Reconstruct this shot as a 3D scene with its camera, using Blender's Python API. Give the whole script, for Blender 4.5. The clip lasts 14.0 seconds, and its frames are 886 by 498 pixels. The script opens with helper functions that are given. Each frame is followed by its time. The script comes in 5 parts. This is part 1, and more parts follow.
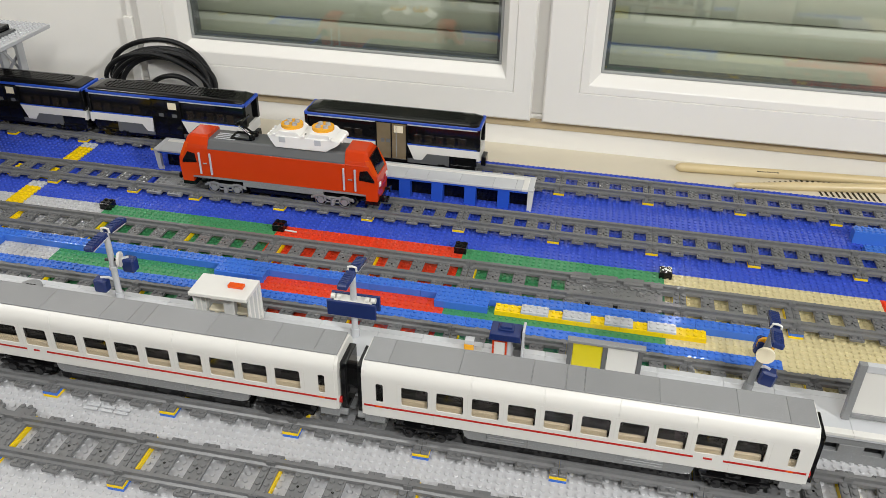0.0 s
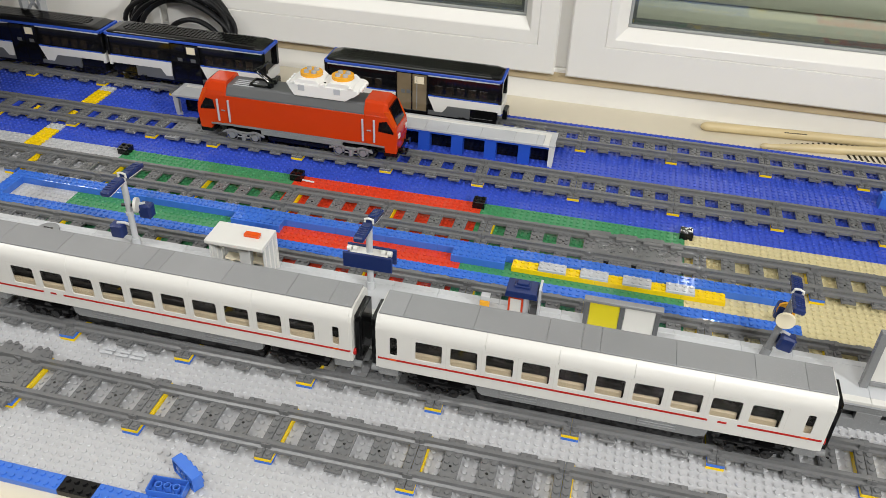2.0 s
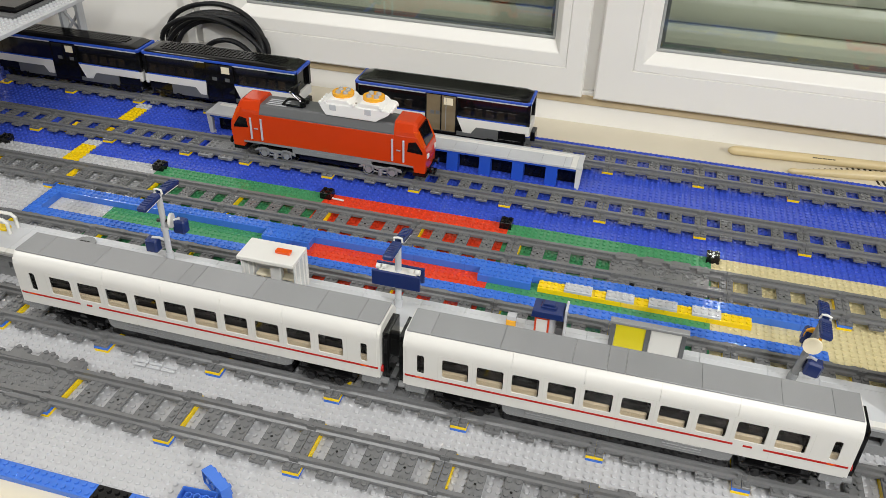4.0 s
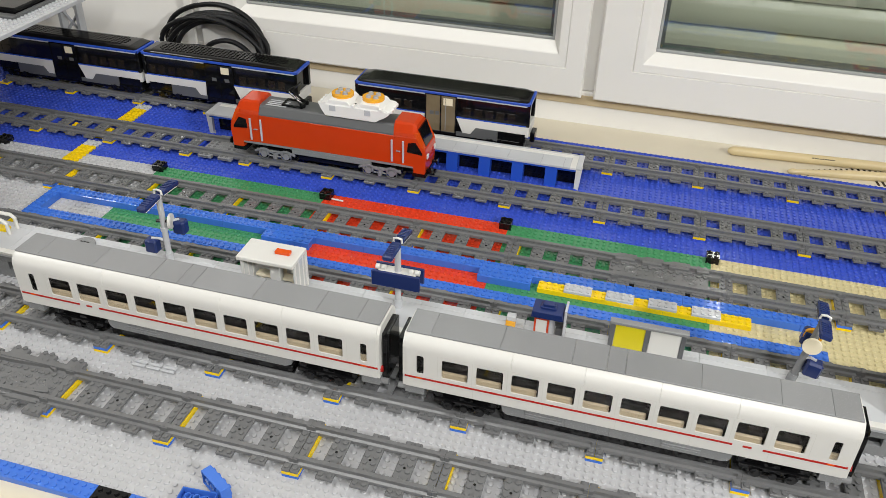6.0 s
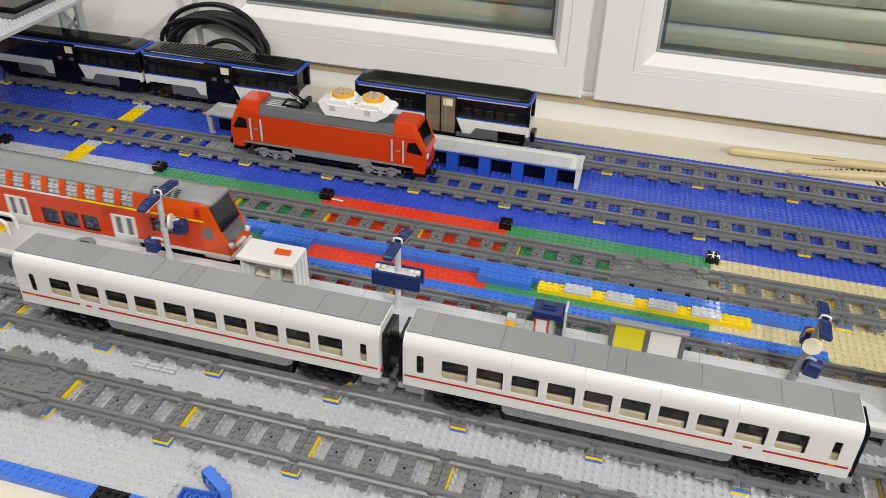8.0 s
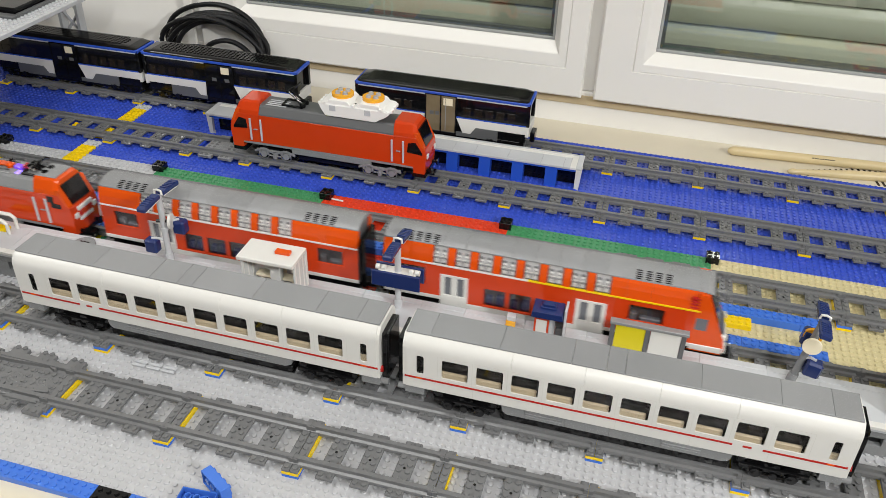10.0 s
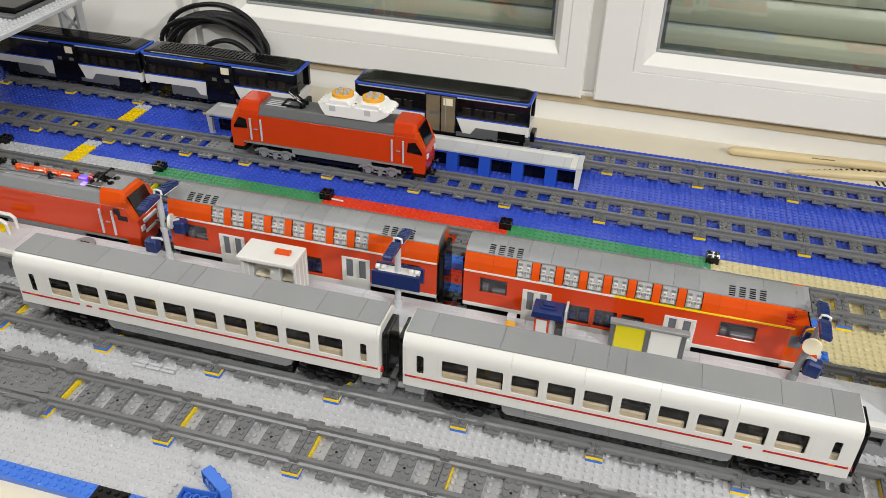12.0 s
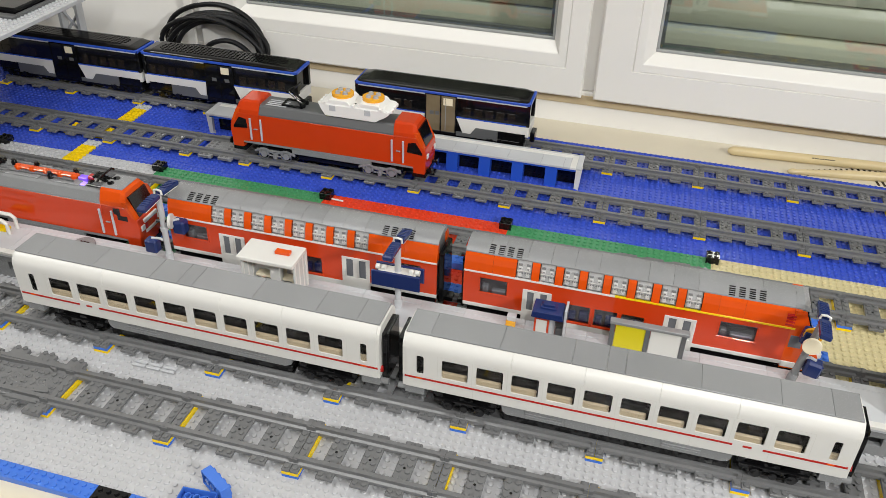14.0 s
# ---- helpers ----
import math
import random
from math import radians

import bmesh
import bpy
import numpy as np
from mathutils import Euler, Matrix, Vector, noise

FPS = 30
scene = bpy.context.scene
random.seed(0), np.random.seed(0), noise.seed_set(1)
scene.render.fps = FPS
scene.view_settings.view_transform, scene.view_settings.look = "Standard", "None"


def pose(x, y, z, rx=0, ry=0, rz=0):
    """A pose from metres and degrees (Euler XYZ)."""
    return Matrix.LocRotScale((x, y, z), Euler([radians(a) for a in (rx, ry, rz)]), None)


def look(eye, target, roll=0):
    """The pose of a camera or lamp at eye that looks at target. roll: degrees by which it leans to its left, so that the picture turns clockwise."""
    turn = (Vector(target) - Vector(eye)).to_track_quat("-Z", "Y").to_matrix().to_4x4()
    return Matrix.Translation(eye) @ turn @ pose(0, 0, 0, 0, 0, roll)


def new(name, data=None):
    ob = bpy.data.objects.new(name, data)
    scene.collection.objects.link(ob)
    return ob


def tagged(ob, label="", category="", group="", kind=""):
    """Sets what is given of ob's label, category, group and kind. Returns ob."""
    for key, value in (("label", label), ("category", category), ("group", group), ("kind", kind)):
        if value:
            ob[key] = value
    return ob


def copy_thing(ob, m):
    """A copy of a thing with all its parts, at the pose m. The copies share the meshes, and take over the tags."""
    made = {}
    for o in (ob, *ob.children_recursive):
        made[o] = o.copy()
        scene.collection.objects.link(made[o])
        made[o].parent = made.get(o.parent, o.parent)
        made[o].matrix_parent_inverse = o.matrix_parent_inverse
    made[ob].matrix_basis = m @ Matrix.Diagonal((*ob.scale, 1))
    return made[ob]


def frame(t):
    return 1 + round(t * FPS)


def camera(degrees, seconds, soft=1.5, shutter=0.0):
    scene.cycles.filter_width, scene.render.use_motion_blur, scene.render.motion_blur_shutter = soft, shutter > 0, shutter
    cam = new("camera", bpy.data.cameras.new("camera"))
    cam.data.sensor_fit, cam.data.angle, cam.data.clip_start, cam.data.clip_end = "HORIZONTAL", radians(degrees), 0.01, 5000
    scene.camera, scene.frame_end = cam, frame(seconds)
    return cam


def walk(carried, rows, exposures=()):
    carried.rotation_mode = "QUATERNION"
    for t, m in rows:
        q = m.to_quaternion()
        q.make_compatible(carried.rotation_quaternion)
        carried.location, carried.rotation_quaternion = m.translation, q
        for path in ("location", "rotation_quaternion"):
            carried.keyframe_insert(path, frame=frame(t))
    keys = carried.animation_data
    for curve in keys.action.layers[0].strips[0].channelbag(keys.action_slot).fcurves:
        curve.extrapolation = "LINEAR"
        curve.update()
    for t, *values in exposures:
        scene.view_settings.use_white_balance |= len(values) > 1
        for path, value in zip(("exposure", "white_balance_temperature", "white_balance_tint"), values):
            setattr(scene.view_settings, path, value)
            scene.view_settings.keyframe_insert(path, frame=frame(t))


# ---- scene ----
DEG = 55.976
WALK = [
    (0.0, 0.2474, -0.5415, 0.5810, -11.392, 32.049, 1.016),
    (0.5, 0.2471, -0.5419, 0.5819, -11.306, 32.047, 1.217),
    (1.0, 0.2442, -0.5427, 0.5808, -11.282, 32.267, 1.596),
    (1.5, 0.2454, -0.5420, 0.5815, -11.885, 33.435, 1.740),
    (2.0, 0.2451, -0.5331, 0.5763, -12.705, 35.264, 1.884),
    (2.5, 0.2431, -0.5396, 0.5810, -13.747, 35.376, 1.880),
    (3.0, 0.2427, -0.5428, 0.5850, -14.664, 34.807, 1.687),
    (3.2, 0.2427, -0.5428, 0.5844, -14.893, 34.556, 1.684),
    (3.7, 0.2428, -0.5427, 0.5833, -14.774, 34.137, 1.679),
    (4.4, 0.2429, -0.5427, 0.5828, -14.689, 33.970, 1.678),
    (14.0, 0.2429, -0.5427, 0.5828, -14.689, 33.970, 1.678),
]


def eye_pose(x, y, z, yaw, pitch, roll):
    """Yaw from +y towards +x, pitch down, roll, in degrees."""
    a, b = radians(yaw), radians(pitch)
    way = Vector((math.sin(a) * math.cos(b), math.cos(a) * math.cos(b), -math.sin(b)))
    return look((x, y, z), Vector((x, y, z)) + way, roll)


cam = camera(DEG, 14.0, soft=0.5, shutter=0.4)
walk(cam, [(t, eye_pose(*r)) for t, *r in WALK])

# ---- light ----
world = bpy.data.worlds.new("world")
scene.world = world
world.use_nodes = True
world.node_tree.nodes["Background"].inputs[0].default_value = (0.55, 0.6, 0.7, 1)
world.node_tree.nodes["Background"].inputs[1].default_value = 0.008
scene.view_settings.exposure = 0.0



def ceiling_lamp(x, y, watts, size, length=0.0):
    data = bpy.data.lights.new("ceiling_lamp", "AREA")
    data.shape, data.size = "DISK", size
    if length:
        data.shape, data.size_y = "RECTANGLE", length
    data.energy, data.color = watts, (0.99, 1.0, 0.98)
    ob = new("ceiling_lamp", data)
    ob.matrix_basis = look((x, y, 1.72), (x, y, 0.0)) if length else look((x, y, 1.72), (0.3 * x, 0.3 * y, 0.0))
    tagged(ob, "bright neutral white ceiling lamp or added fill light", "lamp", "ceiling lamps")


ceiling_lamp(2.50, -1.50, 87.0, 0.26)
# Added fill for the west side, no known lamp there.
ceiling_lamp(-1.75, -0.80, 13.0, 0.40)
ceiling_lamp(0.67, -1.385, 22.0, 0.055, 0.56)
ceiling_lamp(0.30, -2.10, 7.0, 0.06, 0.26)
# Added soft panel in place of light bounced off the ceiling.
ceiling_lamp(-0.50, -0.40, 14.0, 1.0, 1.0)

# ---- materials ----
S, P, BR = 0.008, 0.0032, 0.0096     # stud pitch, plate and brick height


def material(name, colour, rough=0.3, metal=0.0, vary=0.06, grain=900.0, bump=0.02, wear=0.06, trans=0.0, coarse=25.0, island=False):
    m = bpy.data.materials.new(name)
    m.use_nodes = True
    n, l = m.node_tree.nodes, m.node_tree.links
    b = n["Principled BSDF"]
    co = n.new("ShaderNodeTexCoord")
    big = n.new("ShaderNodeTexNoise")
    big.inputs["Scale"].default_value, big.inputs["Detail"].default_value = coarse, 5
    fine = n.new("ShaderNodeTexNoise")
    fine.inputs["Scale"].default_value, fine.inputs["Detail"].default_value = grain, 3
    geo = n.new("ShaderNodeNewGeometry")
    l.new(geo.outputs["Position"] if island else co.outputs["Object"], big.inputs["Vector"])
    l.new(co.outputs["Object"], fine.inputs["Vector"])
    info = n.new("ShaderNodeObjectInfo")
    # value = 1 + vary * (noise - 0.5) + per piece shift
    a = n.new("ShaderNodeMath"); a.operation = "MULTIPLY_ADD"
    l.new(big.outputs["Fac"], a.inputs[0]); a.inputs[1].default_value = vary * 2; a.inputs[2].default_value = 1 - vary
    c = n.new("ShaderNodeMath"); c.operation = "MULTIPLY_ADD"
    l.new(info.outputs["Random"], c.inputs[0]); c.inputs[1].default_value = vary; 
    l.new(a.outputs[0], c.inputs[2])
    d = n.new("ShaderNodeMath"); d.operation = "SUBTRACT"
    l.new(c.outputs[0], d.inputs[0]); d.inputs[1].default_value = vary / 2
    mix = n.new("ShaderNodeVectorMath"); mix.operation = "SCALE"
    mix.inputs[0].default_value = colour
    l.new(d.outputs[0], mix.inputs["Scale"])
    l.new(mix.outputs[0], b.inputs["Base Color"])
    r = n.new("ShaderNodeMath"); r.operation = "MULTIPLY_ADD"
    l.new(fine.outputs["Fac"], r.inputs[0]); r.inputs[1].default_value = wear * 2; r.inputs[2].default_value = rough - wear
    l.new(r.outputs[0], b.inputs["Roughness"])
    b.inputs["Metallic"].default_value = metal
    if bump:
        bp = n.new("ShaderNodeBump")
        bp.inputs["Strength"].default_value, bp.inputs["Distance"].default_value = bump, 0.0005
        l.new(fine.outputs["Fac"], bp.inputs["Height"])
        l.new(bp.outputs[0], b.inputs["Normal"])
    if trans:
        b.inputs["Transmission Weight"].default_value = trans
        b.inputs["IOR"].default_value = 1.45
    return m


BLUE_BASE = material("royal blue plastic sheet", (0.038, 0.080, 0.50), 0.19, wear=0.03)
BLUE = material("bright blue plastic", (0.050, 0.160, 0.59), 0.05, wear=0.02)
DBLUE = material("mid blue plastic", (0.020, 0.075, 0.46), 0.25)
NAVY = material("navy plastic", (0.012, 0.026, 0.115), 0.22, wear=0.05)
GREEN = material("green plastic", (0.055, 0.25, 0.105), 0.12, wear=0.03)
RED_BASE = material("red plastic sheet", (0.64, 0.050, 0.018), 0.13, wear=0.03)
RED = material("red orange plastic", (0.56, 0.045, 0.007), 0.1, wear=0.03)
ORANGE = material("bright orange red plastic", (0.66, 0.075, 0.005), 0.1, wear=0.03)
TAN = material("tan plastic", (0.58, 0.505, 0.29), 0.15, wear=0.03)
LGREY = material("light grey plastic sheet", (0.455, 0.455, 0.47), 0.40, wear=0.06)
PGREY = material("pale grey plastic", (0.50, 0.51, 0.53), 0.08, wear=0.03)
MGREY = material("mid grey plastic", (0.22, 0.225, 0.23), 0.26)
ROOFGREY = material("roof grey plastic", (0.245, 0.248, 0.255), 0.27, vary=0.14, bump=0, wear=0.015, coarse=14)
DGREY = material("dark grey plastic", (0.105, 0.108, 0.112), 0.33)
RAILGREY = material("dark grey rail plastic", (0.146, 0.147, 0.150), 0.17, wear=0.05)
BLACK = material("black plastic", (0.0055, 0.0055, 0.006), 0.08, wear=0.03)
WHITE = material("white plastic", (0.66, 0.65, 0.62), 0.30, vary=0.02, wear=0.04)
YELLOW = material("yellow plastic", (0.80, 0.56, 0.008), 0.05, wear=0.02)
LIME = material("yellow sticker", (0.66, 0.56, 0.010), 0.3)
AMBER = material("amber plastic", (0.80, 0.38, 0.02), 0.2)
CREAM = material("cream plastic", (0.80, 0.72, 0.54), 0.35)
STRIPE = material("dark red print", (0.44, 0.020, 0.018), 0.25)
METAL = material("silver metal", (0.27, 0.27, 0.275), 0.42, metal=0.25)
SMOKE = material("smoked glass plastic", (0.0045, 0.0045, 0.0055), 0.08, bump=0)
CLEAR = material("clear plastic", (0.95, 0.95, 0.95), 0.05, trans=0.6, bump=0.30, grain=350)
MILK = material("frosted clear plastic", (0.86, 0.86, 0.85), 0.12, trans=0.35, bump=0.1, grain=350)
CLEARGREY = material("grey window plastic", (0.16, 0.17, 0.19), 0.06, trans=0.15, bump=0)
TEALPLATE = material("faint print", (0.62, 0.12, 0.08), 0.25)
BIRCH = material("cream laminate", (0.60, 0.545, 0.43), 0.38, vary=0.10, coarse=9, grain=250, bump=0.03)
# Lighter copy of the white plastic; the extra light is in its colour.
WHITE_LIT = material("white plastic, lightened as if lit", (0.82, 0.81, 0.79), 0.3, vary=0.02)
JOINT = material("panel seam", (0.56, 0.54, 0.50), 0.4)
PVC = material("white window plastic", (0.80, 0.78, 0.74), 0.30, vary=0.03, coarse=4, grain=400)
PLASTER = material("white plaster", (0.84, 0.82, 0.78), 0.85, vary=0.05, coarse=10, grain=60, bump=0.35)
UNSEEN_WALL = material("dull beige for unseen walls, limits bounced light", (0.34, 0.32, 0.28), 0.85, vary=0.05, coarse=10, grain=60, bump=0.2)
TILE = material("pale grey platform tile", (0.50, 0.51, 0.53), 0.36, wear=0.08, vary=0.08)
CLEARBACK = material("grey inside behind clear plastic", (0.56, 0.56, 0.56), 0.25)
CEIL = material("white ceiling paint", (0.55, 0.53, 0.50), 0.9, vary=0.03, coarse=3, grain=80, bump=0.2)
FLOORM = material("brown laminate floor", (0.24, 0.15, 0.085), 0.45, vary=0.2, coarse=3, grain=120)
SLAT = material("green grey shutter slat", (0.46, 0.48, 0.39), 0.45, vary=0.06, coarse=6, grain=200)
GASKET = material("grey rubber gasket", (0.10, 0.11, 0.11), 0.5)
SHADED_CAULK = material("beige sealing strip with the sash shadow painted in", (0.50, 0.40, 0.25), 0.6, vary=0.15)
SEAL = material("pale grey glazing seal", (0.34, 0.35, 0.34), 0.5)
RUBBER = material("black cable rubber", (0.008, 0.008, 0.009), 0.38)
WOOD = material("pale drumstick wood", (0.56, 0.45, 0.25), 0.35, vary=0.10, coarse=30, grain=300)
INK = material("dark ink", (0.03, 0.025, 0.02), 0.5)
DOORPANE = material("brown tinted door glass", (0.20, 0.155, 0.095), 0.10, bump=0, vary=0.25, coarse=60)
TRAMSEAT = material("brown seat seen through dark glass", (0.017, 0.013, 0.010), 0.10, bump=0, vary=0.3, coarse=90)
PURPLE = material("violet light", (0.25, 0.1, 0.9), 0.2)
LED = material("glowing violet light", (0.3, 0.2, 0.9), 0.2)
LED.node_tree.nodes["Principled BSDF"].inputs["Emission Color"].default_value = (0.35, 0.22, 1.0, 1)
LED.node_tree.nodes["Principled BSDF"].inputs["Emission Strength"].default_value = 1.1


def glass_material(name, tint, gloss_share):
    m = bpy.data.materials.new(name)
    m.use_nodes = True
    n, l = m.node_tree.nodes, m.node_tree.links
    n.remove(n["Principled BSDF"])
    clear, gloss, mix = (n.new(k) for k in ("ShaderNodeBsdfTransparent", "ShaderNodeBsdfGlossy", "ShaderNodeMixShader"))
    clear.inputs["Color"].default_value = tint
    gloss.inputs["Roughness"].default_value = 0.035
    mix.inputs[0].default_value = gloss_share
    l.new(clear.outputs[0], mix.inputs[1]); l.new(gloss.outputs[0], mix.inputs[2])
    l.new(mix.outputs[0], n["Material Output"].inputs["Surface"])
    return m


GLASS = glass_material("window glass", (0.95, 0.97, 0.94, 1), 0.165)
TINT = glass_material("tinted coach glass", (0.90, 0.88, 0.86, 1), 0.06)
UPPER = glass_material("clear upper-deck plastic", (0.93, 0.93, 0.94, 1), 0.10)
FAINT = glass_material("clear model glass", (0.86, 0.86, 0.88, 1), 0.06)

for m in (BLACK, RUBBER):
    m.node_tree.nodes["Principled BSDF"].inputs["Specular IOR Level"].default_value = 0.32

# ---- building blocks ----


def box(bm, x0, y0, z0, x1, y1, z1, b=0.00035):
    vs = [bm.verts.new(v) for v in ((x0, y0, z0), (x1, y0, z0), (x1, y1, z0), (x0, y1, z0), (x0, y0, z1), (x1, y0, z1), (x1, y1, z1), (x0, y1, z1))]
    fs = [bm.faces.new([vs[i] for i in f]) for f in ((0, 3, 2, 1), (4, 5, 6, 7), (0, 1, 5, 4), (1, 2, 6, 5), (2, 3, 7, 6), (3, 0, 4, 7))]
    if b:
        b = min(b, 0.3 * min(x1 - x0, y1 - y0, z1 - z0))
        bmesh.ops.bevel(bm, geom=list({e for f in fs for e in f.edges}), offset=b, segments=1, affect="EDGES")
    return bm


def boxes(*rows, b=0.00035):
    bm = bmesh.new()
    for r in rows:
        box(bm, *r, b=b)
    return bm


def cyl(bm, c, r, h, axis="z", n=12, r2=None):
    """A cylinder or cone from c along +axis."""
    r2 = r if r2 is None else r2
    lo, hi = [], []
    for i in range(n):
        a = 2 * math.pi * (i + 0.5) / n
        u, v = math.cos(a), math.sin(a)
        for ring, q, d in ((lo, r, 0), (hi, r2, h)):
            p = {"z": (u * q, v * q, d), "y": (v * q, d, u * q), "x": (d, u * q, v * q)}[axis]
            ring.append(bm.verts.new(Vector(c) + Vector(p)))
    for i in range(n):
        j = (i + 1) % n
        bm.faces.new((lo[i], lo[j], hi[j], hi[i]))
    bm.faces.new(lo[::-1]); bm.faces.new(hi)
    return bm


def studs_on(bm, x0, y0, nx, ny, z, pitch=S, n=8):
    for i in range(nx):
        for j in range(ny):
            cyl(bm, (x0 + (i + 0.5) * pitch, y0 + (j + 0.5) * pitch, z - 0.0002), 0.0024, 0.0018, n=n, r2=0.0023)
    return bm


def prism(bm, profile, x0, x1):
    """A closed outline of (y, z) drawn out along x."""
    a = [bm.verts.new((x0, y, z)) for y, z in profile]
    b = [bm.verts.new((x1, y, z)) for y, z in profile]
    k = len(profile)
    for i in range(k):
        j = (i + 1) % k
        bm.faces.new((a[i], a[j], b[j], b[i]))
    bm.faces.new(a[::-1]); bm.faces.new(b)
    return bm


def slab(bm, outline, axis, d0, d1):
    """An outline in the two other axes drawn out along one: 'y' takes (x, z), 'z' takes (x, y)."""
    put = (lambda p, d: (p[0], d, p[1])) if axis == "y" else (lambda p, d: (p[0], p[1], d))
    a = [bm.verts.new(put(p, d0)) for p in outline]
    b = [bm.verts.new(put(p, d1)) for p in outline]
    k = len(outline)
    for i in range(k):
        j = (i + 1) % k
        bm.faces.new((a[i], a[j], b[j], b[i]))
    bm.faces.new(a[::-1]); bm.faces.new(b)
    return bm


def tube(bm, points, r, n=8):
    """A round rod along a list of points."""
    rings = []
    pts = [Vector(p) for p in points]
    for i, p in enumerate(pts):
        t = (pts[min(i + 1, len(pts) - 1)] - pts[max(i - 1, 0)]).normalized()
        u = t.cross(Vector((0.13, 0.21, 1))).normalized()
        v = t.cross(u)
        rings.append([bm.verts.new(p + r * (math.cos(2 * math.pi * k / n) * u + math.sin(2 * math.pi * k / n) * v)) for k in range(n)])
    for a, b in zip(rings, rings[1:]):
        for k in range(n):
            bm.faces.new((a[k], a[(k + 1) % n], b[(k + 1) % n], b[k]))
    bm.faces.new(rings[0][::-1]); bm.faces.new(rings[-1])
    return bm


def mesh_of(name, bm, mat, smooth=False):
    bmesh.ops.recalc_face_normals(bm, faces=bm.faces)
    me = bpy.data.meshes.new(name)
    bm.to_mesh(me)
    bm.free()
    me.materials.append(mat)
    if smooth:
        me.shade_smooth()
        me.set_sharp_from_angle(angle=radians(35))
    return me


def thing(name, m, label, category, group="", kind=""):
    ob = new(name)
    ob.empty_display_size = 0.02
    ob.matrix_basis = m
    return tagged(ob, label, category, group, kind)


def part(name, bm, mat, parent, label="", smooth=False, kind=""):
    ob = new(name, bm if isinstance(bm, bpy.types.Mesh) else mesh_of(name, bm, mat, smooth))
    ob.parent = parent
    return tagged(ob, label, kind=kind)


def solo(name, bm, mat, label, category="", kind="", group="", smooth=False, m=None):
    ob = new(name, mesh_of(name, bm, mat, smooth))
    if m is not None:
        ob.matrix_basis = m
    return tagged(ob, label, category, group, kind)


def stud_field(name, x0, y0, nx, ny, z, mat, parent, skip=None):
    """Many studs in one mesh."""
    n = 8
    ang = 2 * np.pi * (np.arange(n) + 0.5) / n
    ring = np.stack([np.cos(ang), np.sin(ang)], 1)
    one = np.concatenate([np.c_[ring * 0.00245, np.full(n, -0.0002)], np.c_[ring * 0.0024, np.full(n, 0.0013)], np.c_[ring * 0.0021, np.full(n, 0.0016)]])
    gx, gy = np.meshgrid(x0 + (np.arange(nx) + 0.5) * S, y0 + (np.arange(ny) + 0.5) * S)
    cs = np.stack([gx.ravel(), gy.ravel(), np.full(gx.size, z)], 1)
    verts = (cs[:, None, :] + one[None]).reshape(-1, 3)
    faces = []
    for k in range(len(cs)):
        o = k * 3 * n
        for r in (0, n):
            for i in range(n):
                j = (i + 1) % n
                faces.append((o + r + i, o + r + j, o + r + n + j, o + r + n + i))
        faces.append(tuple(o + 2 * n + i for i in range(n)))
    me = bpy.data.meshes.new(name)
    me.from_pydata(verts.tolist(), [], faces)
    # round sides, flat tops
    me.polygons.foreach_set("use_smooth", ([True] * (2 * n) + [False]) * len(cs))
    me.materials.append(mat)
    ob = new(name, me)
    ob.parent = parent
    return tagged(ob, kind="stuff")


# ---- the room ----
ROOM_X0, ROOM_X1, ROOM_Y0, WALL_Y, FLOOR_Z, CEIL_Z = -3.2, 3.3, -2.9, 0.735, -0.76, 1.76
WIN_X0, WIN_X1, WIN_Z0, WIN_Z1 = -0.56, 0.88, -0.004, 1.30

solo("floor", boxes((ROOM_X0 - 0.1, ROOM_Y0 - 0.1, FLOOR_Z - 0.1, ROOM_X1 + 0.1, WALL_Y + 0.2, FLOOR_Z), b=0), FLOORM, "brown laminate floor", kind="structure")
solo("ceiling", boxes((ROOM_X0 - 0.1, ROOM_Y0 - 0.1, CEIL_Z, ROOM_X1 + 0.1, WALL_Y + 0.2, CEIL_Z + 0.1), b=0), CEIL, "white painted ceiling", kind="structure")
solo("wall_north", boxes((ROOM_X0 - 0.1, WALL_Y, FLOOR_Z, WIN_X0, WALL_Y + 0.2, CEIL_Z), (WIN_X1, WALL_Y, FLOOR_Z, ROOM_X1 + 0.1, WALL_Y + 0.2, CEIL_Z),
                         (WIN_X0, WALL_Y, FLOOR_Z, WIN_X1, WALL_Y + 0.2, WIN_Z0), (WIN_X0, WALL_Y, WIN_Z1, WIN_X1, WALL_Y + 0.2, CEIL_Z), b=0), PLASTER, "rough white plaster wall round the window", kind="structure")
# Unseen walls, toned down to cut the light they bounce back.
solo("wall_south", boxes((ROOM_X0 - 0.1, ROOM_Y0 - 0.1, FLOOR_Z, ROOM_X1 + 0.1, ROOM_Y0, CEIL_Z), b=0), UNSEEN_WALL, "unseen beige wall kept dull to limit bounced light", kind="structure")
solo("wall_west", boxes((ROOM_X0 - 0.1, ROOM_Y0, FLOOR_Z, ROOM_X0, WALL_Y, CEIL_Z), b=0), UNSEEN_WALL, "unseen beige wall kept dull to limit bounced light", kind="structure")
solo("wall_east", boxes((ROOM_X1, ROOM_Y0, FLOOR_Z, ROOM_X1 + 0.1, WALL_Y, CEIL_Z), b=0), UNSEEN_WALL, "unseen beige wall kept dull to limit bounced light", kind="structure")


